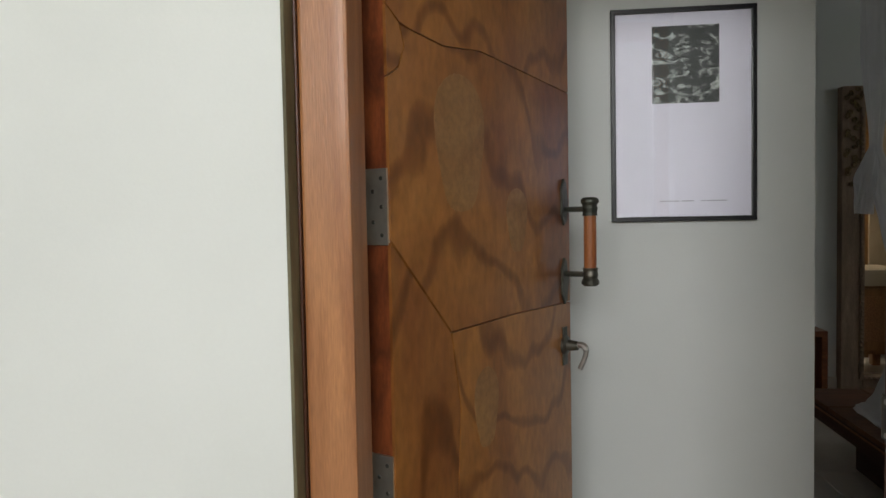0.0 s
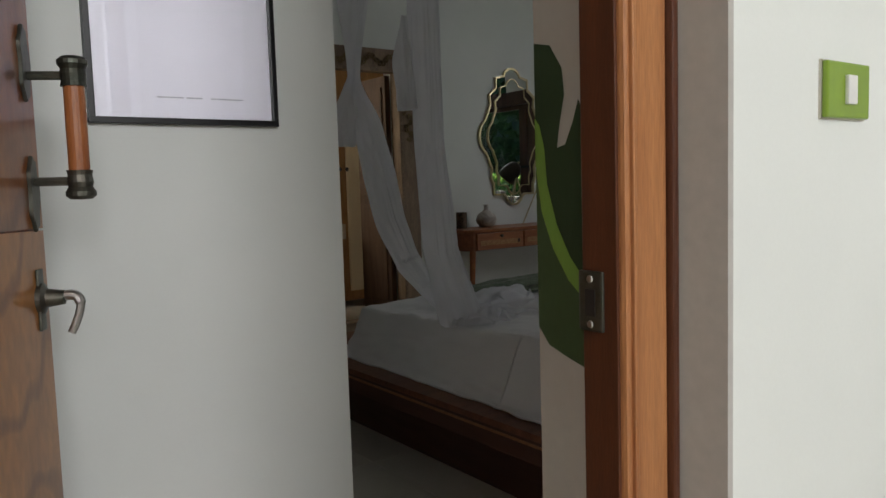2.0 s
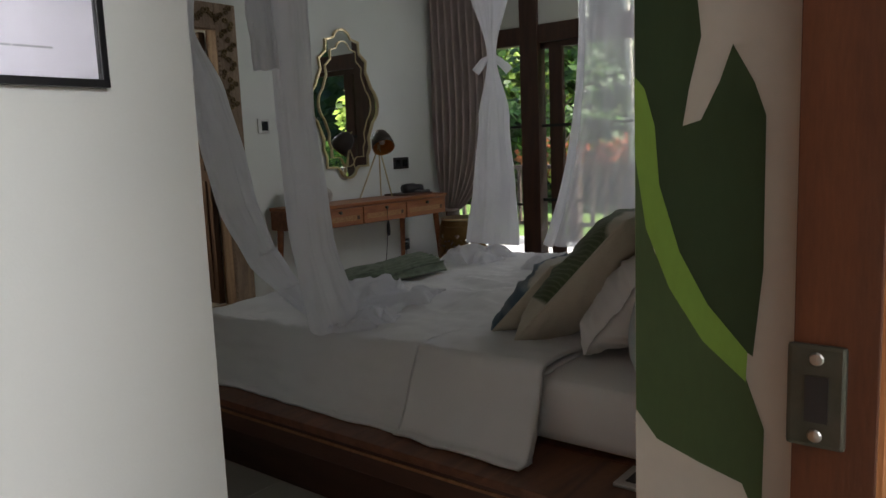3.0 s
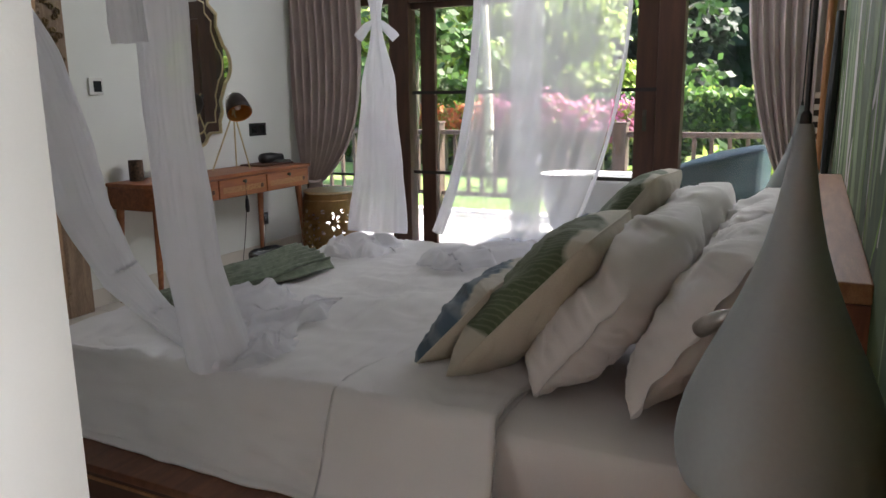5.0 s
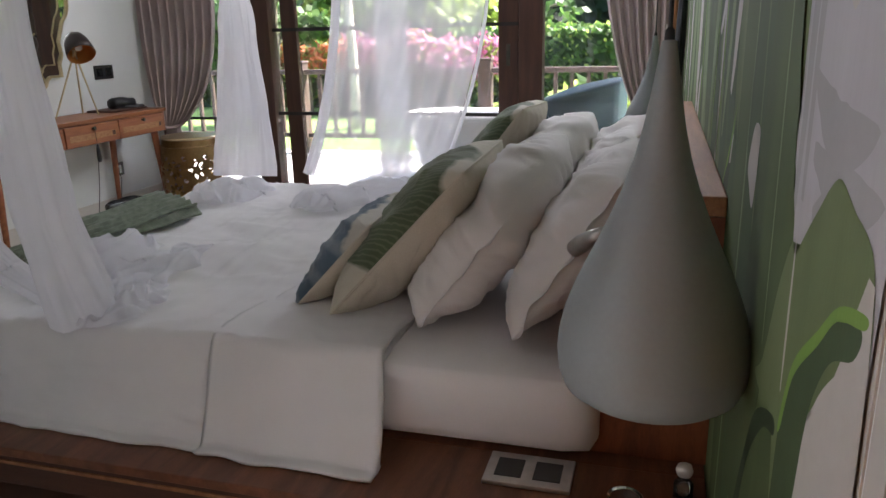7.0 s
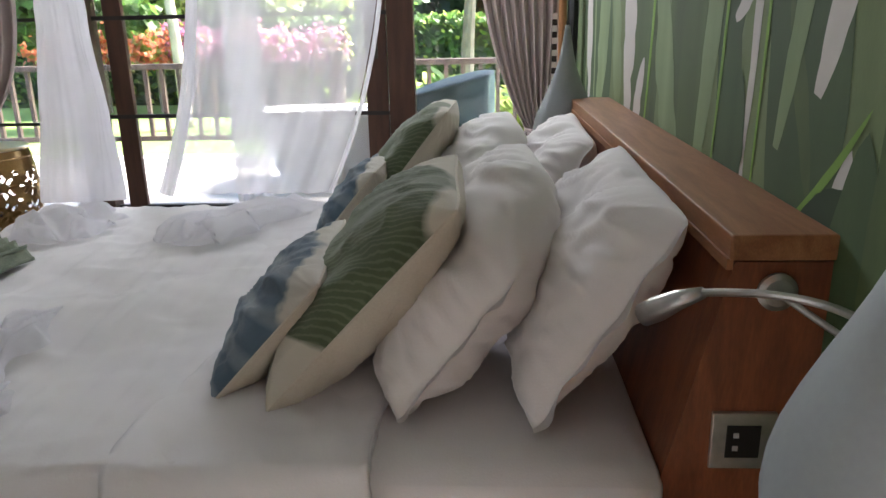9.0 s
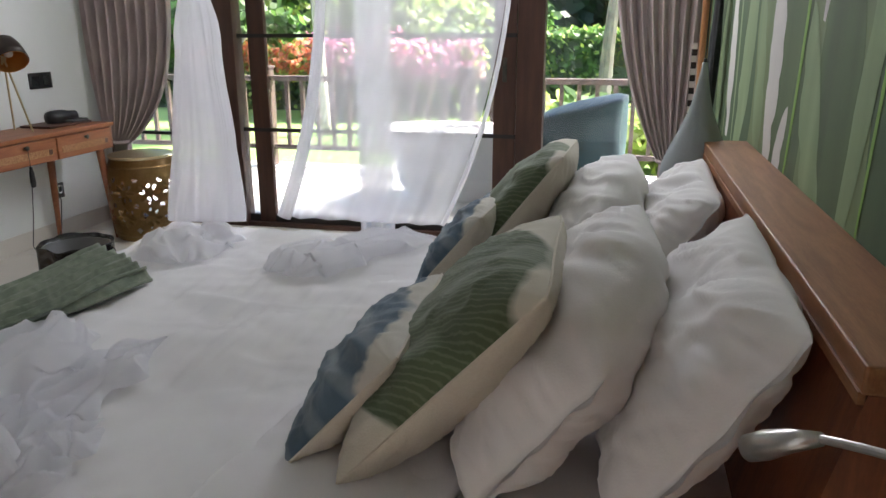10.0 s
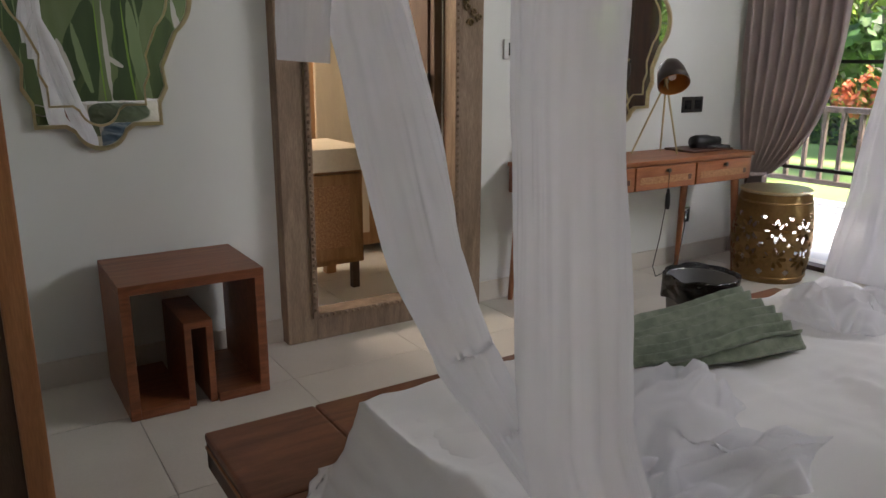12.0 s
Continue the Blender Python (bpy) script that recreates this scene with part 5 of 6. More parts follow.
def mirror(cx, cz, w, h, label):
    t = thing("wall_mirror", (cx, HN, cz), label, "mirror", "lobed wall mirrors")
    m = Matrix.Translation((cx, HN, cz))
    def band(k0, k1, y0, y1):
        a, b = quatrefoil(w, h, k0), quatrefoil(w, h, k1)
        bm = bmesh.new()
        n = len(a)
        va = [bm.verts.new((x, y1, z)) for x, z in a]
        vb = [bm.verts.new((x, y1, z)) for x, z in b]
        wa = [bm.verts.new((x, y0, z)) for x, z in a]
        wb = [bm.verts.new((x, y0, z)) for x, z in b]
        for i in range(n):
            j = (i + 1) % n
            bm.faces.new((va[i], va[j], vb[j], vb[i]))
            bm.faces.new((wa[i], wa[j], va[j], va[i]))
            bm.faces.new((vb[i], vb[j], wb[j], wb[i]))
        bmesh.ops.recalc_face_normals(bm, faces=bm.faces)
        bmesh.ops.transform(bm, matrix=m, verts=bm.verts)
        return bm
    part("backing", prism(quatrefoil(w, h, 0.985), -0.012, -0.002, m), BRONZE, t)
    part("border_glass", prism(quatrefoil(w, h, 0.96), -0.0155, -0.0122, m @ pose(0, 0, 0, 0.12, 0, 0)), MIRROR, t, "mirror border with gilt joints")
    part("centre_glass", prism(quatrefoil(w, h, 0.74), -0.0225, -0.019, m), MIRROR, t)
    part("outer_rim", band(1.0, 0.955, -0.004, -0.026), BRASS, t, "thin pale gilt rim")
    part("inner_rim", band(0.755, 0.73, -0.014, -0.027), BRASS, t, "thin pale gilt rim")


mirror(4.362, 1.463, 0.735, 1.135, "tall lobed mirror with double pale gilt rim above the desk")
mirror(1.642, 1.478, 0.735, 1.135, "tall lobed mirror with double pale gilt rim above nesting tables")


def desk_lamp():
    t = thing("desk_lamp", (4.52, 5.62, 0.738), "desk lamp with dark bell shade on splayed brass legs", "desk lamp")
    c = Vector((4.550, 5.645, 1.248))
    m = Matrix.Translation(c) @ pose(0, 0, 0, -42, 0, -30)
    prof = [(0.0, 0.0), (0.03, -0.004), (0.058, -0.03), (0.074, -0.07), (0.083, -0.12), (0.087, -0.165)]
    part("shade", lathe(prof + [(0.0845, -0.165)], 36, m), material("dark_bronze_paint", (0.055, 0.04, 0.034), 0.4, 0.3, bump=0.05), t, smooth=True)
    part("shade_lining", lathe([(r - 0.003, z - 0.003) for r, z in prof[1:]], 36, m), material("copper_lining", (0.62, 0.27, 0.07), 0.35, 0.5, bump=0.05), t, "orange copper lining", smooth=True)
    part("finial", lathe([(0, 0.02), (0.006, 0.018), (0.006, 0), (0, 0)], 12, m), BRASS, t)
    part("bulb", lathe([(0, -0.13), (0.02, -0.12), (0.026, -0.09), (0.014, -0.05), (0, -0.05)], 16, m), WHITE_PLASTIC, t, smooth=True)
    neck = m @ Vector((0, 0.0, -0.05))
    for x, y in ((4.56, 5.545), (4.62, 5.72), (4.36, 5.70)):
        part("leg", tube([neck + Vector((0, 0.02, -0.07)), (x, y, 0.742)], [0.006, 0.005], 10), BRASS, t)
    part("hinge", lathe([(0, -0.012), (0.012, -0.012), (0.012, 0.012), (0, 0.012)], 14, Matrix.Translation(neck + Vector((0, 0.02, -0.07)))), BRASS, t)


desk_lamp()


def stool():
    cx, cy, h = 5.17, 5.31, 0.515
    t = thing("garden_stool", (cx, cy, 0), "drum-shaped antique gold metal stool pierced with petals", "stool")
    def rad(z):
        q = z / h
        return 0.190 + 0.034 * math.sin(math.pi * min(max(q, 0), 1)) ** 0.8
    n, rows = 216, 72
    bm = bmesh.new()
    grid = [[bm.verts.new((cx + rad(h * j / rows) * math.cos(2 * math.pi * i / n), cy + rad(h * j / rows) * math.sin(2 * math.pi * i / n), h * j / rows)) for i in range(n)] for j in range(rows + 1)]
    def hole(i, j):
        # flowers of eight pointed petals, a small round eye between them
        cell = 2 * math.pi * 0.215 / 9
        x, z = ((i + 0.5) / n * 9 % 1 - 0.5) * cell, (j + 0.5) / rows * h
        for cz in (0.155, 0.315):
            for k in range(8):
                q = k * math.pi / 4
                du, dv = x * math.cos(q) + (z - cz) * math.sin(q), -x * math.sin(q) + (z - cz) * math.cos(q)
                if ((du - 0.044) / 0.026) ** 2 + (dv / 0.0105) ** 2 < 1:
                    return True
        for cz in (0.075, 0.235, 0.395):
            ex = abs(x) - cell / 2
            if (ex / 0.016) ** 2 + ((z - cz) / 0.016) ** 2 < 1:
                return True
        return False
    for j in range(rows):
        for i in range(n):
            if not hole(i, j):
                bm.faces.new((grid[j][i], grid[j][(i + 1) % n], grid[j + 1][(i + 1) % n], grid[j + 1][i]))
    bmesh.ops.solidify(bm, geom=bm.faces[:], thickness=0.004)
    part("drum", bm, GOLD, t, "pierced drum", smooth=True)
    part("seat", lathe([(0, h), (0.185, h), (0.197, h + 0.004), (0.20, h + 0.014), (0.193, h + 0.02), (0, h + 0.021)], 56, Matrix.Translation((cx, cy, 0))), BRASS, t, "flat paler top")
    for z in (0.035, 0.47):
        ring = [(cx + (rad(z) + 0.002) * math.cos(q), cy + (rad(z) + 0.002) * math.sin(q), z) for q in (i / 48 * 2 * math.pi for i in range(49))]
        part("band", tube(ring, 0.005, 8), GOLD, t)


stool()


def waste_bin():
    cx, cy = 3.78, 4.71
    t = thing("waste_bin", (cx, cy, 0), "small waste bin lined with a black plastic bag", "waste bin")
    part("bin", lathe([(0, 0), (0.115, 0), (0.15, 0.35), (0.143, 0.35), (0.108, 0.006), (0, 0.006)], 36, Matrix.Translation((cx, cy, 0))), material("dark_bin", (0.05, 0.05, 0.05), 0.5), t, smooth=True)
    def fn(u, v):
        a = u * 2 * math.pi
        r = 0.108 + 0.040 * min(v * 2, 1) if v < 0.5 else 0.158 + 0.006 * math.sin(8 * a)
        z = 0.05 + v * 0.64 if v < 0.5 else 0.37 - (v - 0.5) * 0.20 + 0.012 * N3(math.cos(a) * 2, math.sin(a) * 2, 1)
        r *= 1 + 0.05 * N3(math.cos(a) * 3, math.sin(a) * 3, v * 6)
        return Vector((cx + r * math.cos(a), cy + r * math.sin(a), z))
    part("liner", sheet(fn, 72, 24), material("bag_plastic", (0.012, 0.012, 0.013), 0.25, bump=0.5, fine=40), t, "black plastic bag", smooth=True)


waste_bin()

# ---- nesting tables ----
def nest():
    t = thing("nesting_table", (1.82, 5.56, 0), "square-sided reddish wooden box table against the wall", "side table", "nesting tables")
    def frame_box(x0, x1, y0, y1, h, w, t, bottom):
        part("tabletop", boxes((x0, x1, y0, y1, h - w, h), bevel=0.003), RED_WOOD, t)
        for a, b in ((x0, x0 + w), (x1 - w, x1)):
            part("side_panel", boxes((a, b, y0, y1, 0, h - w), bevel=0.003), RED_WOOD, t)
        if bottom:
            for a, b in bottom:
                part("foot_rail", boxes((a, b, y0, y1, 0.0, w), bevel=0.003), RED_WOOD, t)
    frame_box(1.572, 2.080, 5.345, 5.78, 0.497, 0.036, t, ((1.608, 1.775), (1.885, 2.044)))
    t2 = thing("nesting_table", (1.83, 5.5, 0), "small narrow wooden table nested under a larger one", "side table", "nesting tables")
    frame_box(1.778, 1.882, 5.36, 5.70, 0.325, 0.026, t2, None)


nest()

# ---- bathroom doorway ----
def carved_frame():
    t = thing("carved_door_frame", (2.83, HN, 0), "antique washed wooden door frame carved at the corners", "door frame", kind="structure")
    y0, y1 = 5.745, 5.85
    for nm, s in (("post", (2.312, 2.452, y0, y1, 0, 2.07)), ("post", (3.195, 3.358, y0, y1, 0, 2.07)), ("head", (2.452, 3.195, y0, y1, 1.91, 2.07)), ("sill", (2.452, 3.195, y0, y1, 0, 0.125))):
        part(nm, boxes(s, bevel=0.006), GREY_WOOD, t)
    for s in ((2.43, 2.456, y0 - 0.012, y0 + 0.02, 0.125, 1.91), (3.191, 3.217, y0 - 0.012, y0 + 0.02, 0.125, 1.91), (2.43, 3.217, y0 - 0.012, y0 + 0.02, 0.105, 0.127), (2.43, 3.217, y0 - 0.012, y0 + 0.02, 1.905, 1.93)):
        part("inner_moulding", boxes(s, bevel=0.004), GREY_WOOD, t)
    # bead rows
    me = None
    for x in (2.442, 3.205):
        for i in range(58):
            z = 0.15 + i * 0.03
            if me is None:
                o = part("bead", lathe([(0, -0.008), (0.006, -0.006), (0.008, 0), (0.006, 0.006), (0, 0.008)], 8, Matrix.Translation((0, 0, 0))), GREY_WOOD, t)
                me = o.data
            else:
                o = new("bead", me)
                o.parent, o.matrix_parent_inverse = t, base_of(t).inverted()
            o.location = (x, y0 - 0.014, z)
    for i in range(24):
        o = new("bead", me)
        o.parent, o.matrix_parent_inverse = t, base_of(t).inverted()
        o.location = (2.47 + i * 0.031, y0 - 0.014, 0.116)
    # carved gilt scrolls at the upper corners
    r = random.Random(7)
    for cx in (2.38, 3.28):
        for k in range(26):
            z = 1.42 + k * 0.025
            x = cx + 0.04 * math.sin(k * 1.3) + r.uniform(-0.01, 0.01)
            ring = [(x + 0.020 * q / 12 * math.cos(q * 0.8 + k), y0 - 0.006 - 0.004 * (q % 2), z + 0.020 * q / 12 * math.sin(q * 0.8 + k)) for q in range(3, 13)]
            part("carved_scroll", tube(ring, [0.006] * len(ring), 6), CARVE, t)
    for k in range(30):
        x = 2.42 + k * 0.027
        ring = [(x + 0.022 * q / 12 * math.cos(q * 0.8 + k), y0 - 0.006 - 0.004 * (q % 2), 1.99 + 0.03 * math.sin(k) + 0.022 * q / 12 * math.sin(q * 0.8 + k)) for q in range(3, 13)]
        part("carved_scroll", tube(ring, [0.006] * len(ring), 6), CARVE, t)
    # two leaves of the old door, folded inwards on the far side
    lf = part("door_leaf", boxes((3.15, 3.195, 5.86, 6.28, 0.13, 1.90), bevel=0.004), OLD_WOOD, t, "dark old carved door leaf standing open")
    part("panel", boxes((3.138, 3.151, 5.90, 6.24, 0.22, 0.95), (3.138, 3.151, 5.90, 6.24, 1.02, 1.82), bevel=0.006), OLD_WOOD, lf)
    part("latch", boxes((3.126, 3.139, 5.88, 5.905, 1.10, 1.19), (3.115, 3.139, 5.885, 5.90, 1.135, 1.15), bevel=0.003), BLACK, lf, "black iron latch")


CARVE = material("gilded_carving", (0.24, 0.165, 0.075), 0.55, 0.25, second=(0.13, 0.085, 0.04), scale=14, bump=0.4, speck=0.4)
carved_frame()
OAK = material("pale_oak", (0.38, 0.20, 0.08), 0.5, second=(0.29, 0.14, 0.052), scale=4, stretch=(8, 8, 1), bump=0.12, speck=0.3, distort=0.6)
CREAM_PAINT = material("cream_panel_paint", (0.66, 0.55, 0.40), 0.55, second=(0.60, 0.49, 0.35), scale=3, stretch=(6, 6, 1), bump=0.05, speck=0.1)


def vanity():
    t = thing("vanity_cabinet", (2.75, 6.55, 0), "pale wooden washstand with cane doors and cream counter", "vanity")
    part("counter", boxes((1.9, 3.02, 6.30, 6.85, 0.68, 0.80), bevel=0.006), material("cream_stone", (0.62, 0.53, 0.40), 0.4, second=(0.55, 0.46, 0.34), scale=6, bump=0.05), t, "thick cream counter")
    part("body", boxes((1.94, 3.0, 6.36, 6.82, 0.16, 0.68), bevel=0.004), OAK, t)
    for a, b in ((1.97, 2.46), (2.49, 2.98)):
        d = part("cabinet_door", boxes((a, b, 6.338, 6.36, 0.19, 0.66), bevel=0.004), OAK, t)
        part("cane_panel", boxes((a + 0.07, b - 0.07, 6.333, 6.339, 0.26, 0.60), bevel=0.003), CANE, d)
        part("knob", lathe([(0, 0), (0.01, 0), (0.008, 0.01), (0.016, 0.018), (0, 0.026)], 14, Matrix.Translation(((b - 0.03) if a < 2 else (a + 0.03), 6.338, 0.63)) @ pose(0, 0, 0, 90, 0, 0)), BLACK, d)
    for x in (1.97, 2.97):
        part("leg", boxes((x - 0.02, x + 0.02, 6.40, 6.44, 0, 0.16)), OLD_WOOD, t)
    part("leg", boxes((2.94, 3.0, 6.74, 6.80, 0, 0.16)), OAK, t)


vanity()
t = thing("glass_jar", (2.62, 6.45, 0.80), "amber glass jar on the washstand counter", "jar")
part("jar", lathe([(0, 0), (0.05, 0), (0.055, 0.02), (0.055, 0.10), (0.048, 0.10), (0.048, 0.01), (0, 0.01)], 24, Matrix.Translation((2.66, 6.45, 0.801))), material("amber_glass", (0.30, 0.17, 0.06), 0.15, bump=0.02), t, smooth=True)
part("rim", lathe([(0.048, 0.10), (0.057, 0.10), (0.057, 0.106), (0.048, 0.106)], 24, Matrix.Translation((2.66, 6.45, 0.801))), BRASS, t)


def cupboard():
    t = thing("wardrobe", (3.35, 7.2, 0), "tall cream cupboard with arched panels and dark knobs", "wardrobe")
    part("body", boxes((2.96, 3.90, 7.05, 7.6, 0.06, 2.15), bevel=0.004), OAK, t, "brown wooden carcass")
    for a, b, kx in ((3.0, 3.41, 3.385), (3.43, 3.86, 3.455)):
        pts = [(a + 0.03, 0.15), (b - 0.03, 0.15), (b - 0.03, 1.85)] + [((a + b) / 2 + (b - a - 0.06) / 2 * math.cos(q), 1.85 + 0.10 * math.sin(q)) for q in (i * math.pi / 10 for i in range(1, 10))] + [(a + 0.03, 1.85)]
        d = part("arched_door", prism(pts, 7.03, 7.052, bevel=0.003), CREAM_PAINT, t, "cream arched panel")
        part("knob", lathe([(0, 0), (0.008, 0), (0.018, 0.014), (0, 0.026)], 14, Matrix.Translation((kx, 7.03, 1.25)) @ pose(0, 0, 0, 90, 0, 0)), BLACK, d)
    for x in (2.98, 3.81):
        part("foot", boxes((x, x + 0.07, 7.07, 7.14, 0, 0.06)), OAK, t)


cupboard()

# ---- wardrobe screen at the near side wall ----
t = thing("wardrobe", (1.13, 4.6, 0), "tall brown wooden wardrobe with carved lattice door", "wardrobe")
part("body", boxes((0.972, 1.222, 4.20, 4.985, 0, 2.1), bevel=0.004), OLD_WOOD, t)
part("frame_post", boxes((1.218, 1.262, 4.90, 5.0, 0, 2.12), (1.218, 1.262, 4.18, 4.26, 0, 2.12), bevel=0.004), ORANGE_WOOD, t, "orange-brown corner post")
for z0, z1 in ((0.62, 0.69), (0.0, 0.08), (2.04, 2.12)):
    part("frame_rail", boxes((1.218, 1.257, 4.26, 4.90, z0, z1)), ORANGE_WOOD, t)
for i in range(9):
    part("lattice_slat", boxes((1.222, 1.236, 4.28 + i * 0.07, 4.31 + i * 0.07, 0.08, 2.04)), OLD_WOOD, t)

# ---- wall fittings ----
DARK_GLASS = material("dark_switch_glass", (0.02, 0.022, 0.024), 0.2, bump=0.0)
t = thing("thermostat", (3.578, HN, 1.30), "small white wall thermostat with dark screen", "thermostat")
part("plate", boxes((3.532, 3.626, HN - 0.012, HN, 1.255, 1.352), bevel=0.003), WHITE_PLASTIC, t)
part("screen", boxes((3.560, 3.614, HN - 0.0145, HN - 0.0115, 1.272, 1.335), bevel=0.001), DARK_GLASS, t)
for nm, x, z in (("wall_socket", 4.895, 0.945), ("wall_socket", 4.945, 0.255)):
    t = thing(nm, (x, HN, z), "dark grey double socket plate on the desk wall", "socket", "dark wall sockets")
    w = 0.185 if z > 0.5 else 0.10
    part("plate", boxes((x, x + w, HN - 0.010, HN, z, z + 0.095), bevel=0.003), BLACK, t)
    for k in range(2 if z > 0.5 else 1):
        part("insert", boxes((x + 0.018 + k * 0.09, x + 0.075 + k * 0.09, HN - 0.012, HN - 0.0095, z + 0.02, z + 0.075), bevel=0.001), DARK_GLASS, t)
cable = [(4.362, 5.43, 0.47), (4.37, 5.46, 0.30), (4.40, 5.52, 0.12), (4.50, 5.58, 0.03), (4.72, 5.66, 0.02), (4.90, 5.75, 0.08), (4.99, 5.80, 0.24), (4.995, 5.812, 0.29)]
solo("cable", tube(cable, 0.0028, 6), BLACK, "thin dark lamp cable looping to a socket", "cable")
structure("baseboard", boxes((0.97, 2.312, HN - 0.012, HN, 0, 0.108), (3.358, WX - 0.02, HN - 0.012, HN, 0, 0.108), (-1.28, 1.13, 2.906, 2.918, 0, 0.108), (1.13, 1.142, 2.918, 3.04, 0, 0.108), bevel=0.002), TILE, "low cream tiled skirting", "skirting")

# ---- desk clutter ----
CERAMIC = material("marbled_ceramic", (0.62, 0.58, 0.53), 0.45, second=(0.34, 0.30, 0.27), scale=9, bump=0.05, distort=2.5, speck=0.1)
t = thing("vase", (3.94, 5.63, 0.738), "small marbled grey ceramic vase on the desk", "vase")
part("body", lathe([(0, 0), (0.045, 0), (0.075, 0.03), (0.083, 0.06), (0.072, 0.095), (0.04, 0.12), (0.02, 0.135), (0.017, 0.17), (0.022, 0.178), (0.017, 0.178), (0.013, 0.14), (0, 0.14)], 32, Matrix.Translation((3.93, 5.66, 0.7385))), CERAMIC, t, smooth=True)
t = thing("candle_holder", (3.75, 5.68, 0.738), "woven dark cup on the desk end", "cup")
part("cup", lathe([(0, 0), (0.042, 0), (0.042, 0.125), (0.036, 0.125), (0.036, 0.01), (0, 0.01)], 24, Matrix.Translation((3.72, 5.71, 0.7385))), material("woven_bronze", (0.14, 0.09, 0.055), 0.6, 0.3, second=(0.05, 0.035, 0.025), scale=60, bump=0.6, speck=0.4), t)
t = thing("hair_dryer", (4.98, 5.62, 0.738), "black hair dryer lying on the desk with its cord", "hair dryer")
part("barrel", lathe([(0, 0), (0.034, 0), (0.042, 0.03), (0.043, 0.10), (0.034, 0.14), (0.030, 0.19), (0, 0.19)], 24, Matrix.Translation((4.82, 5.66, 0.785)) @ pose(0, 0, 0, 0, 90, -12)), BLACK, t, smooth=True)
part("handle", tube(arc((4.88, 5.64, 0.765), (4.95, 5.58, 0.755), (5.03, 5.56, 0.756)), [0.019] * 9 + [0.015] * 8, 10), BLACK, t)
part("cord", tube([(5.03, 5.56, 0.752)] + [(5.0 + 0.05 * math.cos(i * 0.7), 5.62 + 0.05 * math.sin(i * 0.7) - 0.001 * i, 0.744 + 0.002 * i) for i in range(14)], 0.004, 6), BLACK, t)
solo("tray", boxes((4.70, 5.06, 5.55, 5.76, 0.7385, 0.752), bevel=0.004), BED_DARK, "low dark tray on the desk", "tray")

# ---- things by the bed head ----
STEEL = CHROME
t = thing("reading_lamp", (1.9, 1.99, 0.82), "steel gooseneck reading lamp on the headboard end", "reading lamp", "gooseneck reading lamps")
part("wall_plate", lathe([(0, 0), (0.028, 0), (0.028, 0.006), (0.02, 0.010), (0, 0.012)], 28, Matrix.Translation((1.893, 1.988, 0.822)) @ pose(0, 0, 0, 0, -90, 0)), STEEL, t)
bend = arc((1.885, 1.985, 0.82), (1.76, 1.86, 0.74), (1.70, 1.93, 0.82), 10)[:-1] + arc((1.70, 1.93, 0.82), (1.655, 2.0, 0.915), (1.80, 2.12, 0.855), 14)
part("gooseneck", tube(bend, 0.0052, 10), STEEL, t)
head = [Vector((1.80, 2.12, 0.855)), Vector((1.825, 2.145, 0.835)), Vector((1.845, 2.165, 0.815)), Vector((1.86, 2.18, 0.800))]
part("head", tube(head, [0.008, 0.014, 0.018, 0.0165], 16), STEEL, t, smooth=True)
t = thing("bed_socket", (1.9, 2.0, 0.55), "square steel socket plate on the headboard end", "socket", "steel socket plates")
part("plate", boxes((1.896, 1.9045, 1.962, 2.058, 0.53, 0.625), bevel=0.002), STEEL, t)
part("insert", boxes((1.894, 1.8965, 1.985, 2.036, 0.55, 0.605), bevel=0.001), BLACK, t)
for z in (0.567, 0.589):
    part("port", boxes((1.8925, 1.8945, 2.018, 2.026, z - 0.004, z + 0.004)), WHITE_PLASTIC, t)
t = thing("platform_socket", (1.79, 2.25, 0.34), "steel double socket plate set in the bed platform", "socket", "steel socket plates")
part("plate", boxes((1.735, 1.845, 2.163, 2.338, 0.3405, 0.3495), bevel=0.002), STEEL, t)
for a in (2.185, 2.263):
    part("insert", boxes((1.757, 1.823, a, a + 0.055, 0.3490, 0.3508), bevel=0.001), BLACK, t)
t = thing("bottle", (1.76, 1.955, 0.34), "tiny clear glass bottle with a white stopper", "bottle")
part("glass", lathe([(0, 0), (0.017, 0), (0.018, 0.004), (0.018, 0.04), (0.010, 0.05), (0.009, 0.058), (0.007, 0.058), (0.015, 0.038), (0.015, 0.003), (0, 0.003)], 20, Matrix.Translation((1.77, 1.955, 0.3405))), GLASS, t, smooth=True)
part("stopper", lathe([(0, 0.056), (0.013, 0.057), (0.016, 0.066), (0.013, 0.076), (0, 0.079)], 20, Matrix.Translation((1.77, 1.955, 0.3405))), WHITE_PLASTIC, t, smooth=True)
t = thing("glass_dish", (1.72, 2.06, 0.34), "small round clear glass dish", "dish")
part("dish", lathe([(0, 0), (0.030, 0), (0.034, 0.016), (0.031, 0.018), (0.026, 0.006), (0, 0.006)], 28, Matrix.Translation((1.735, 2.06, 0.3405))), GLASS, t, smooth=True)
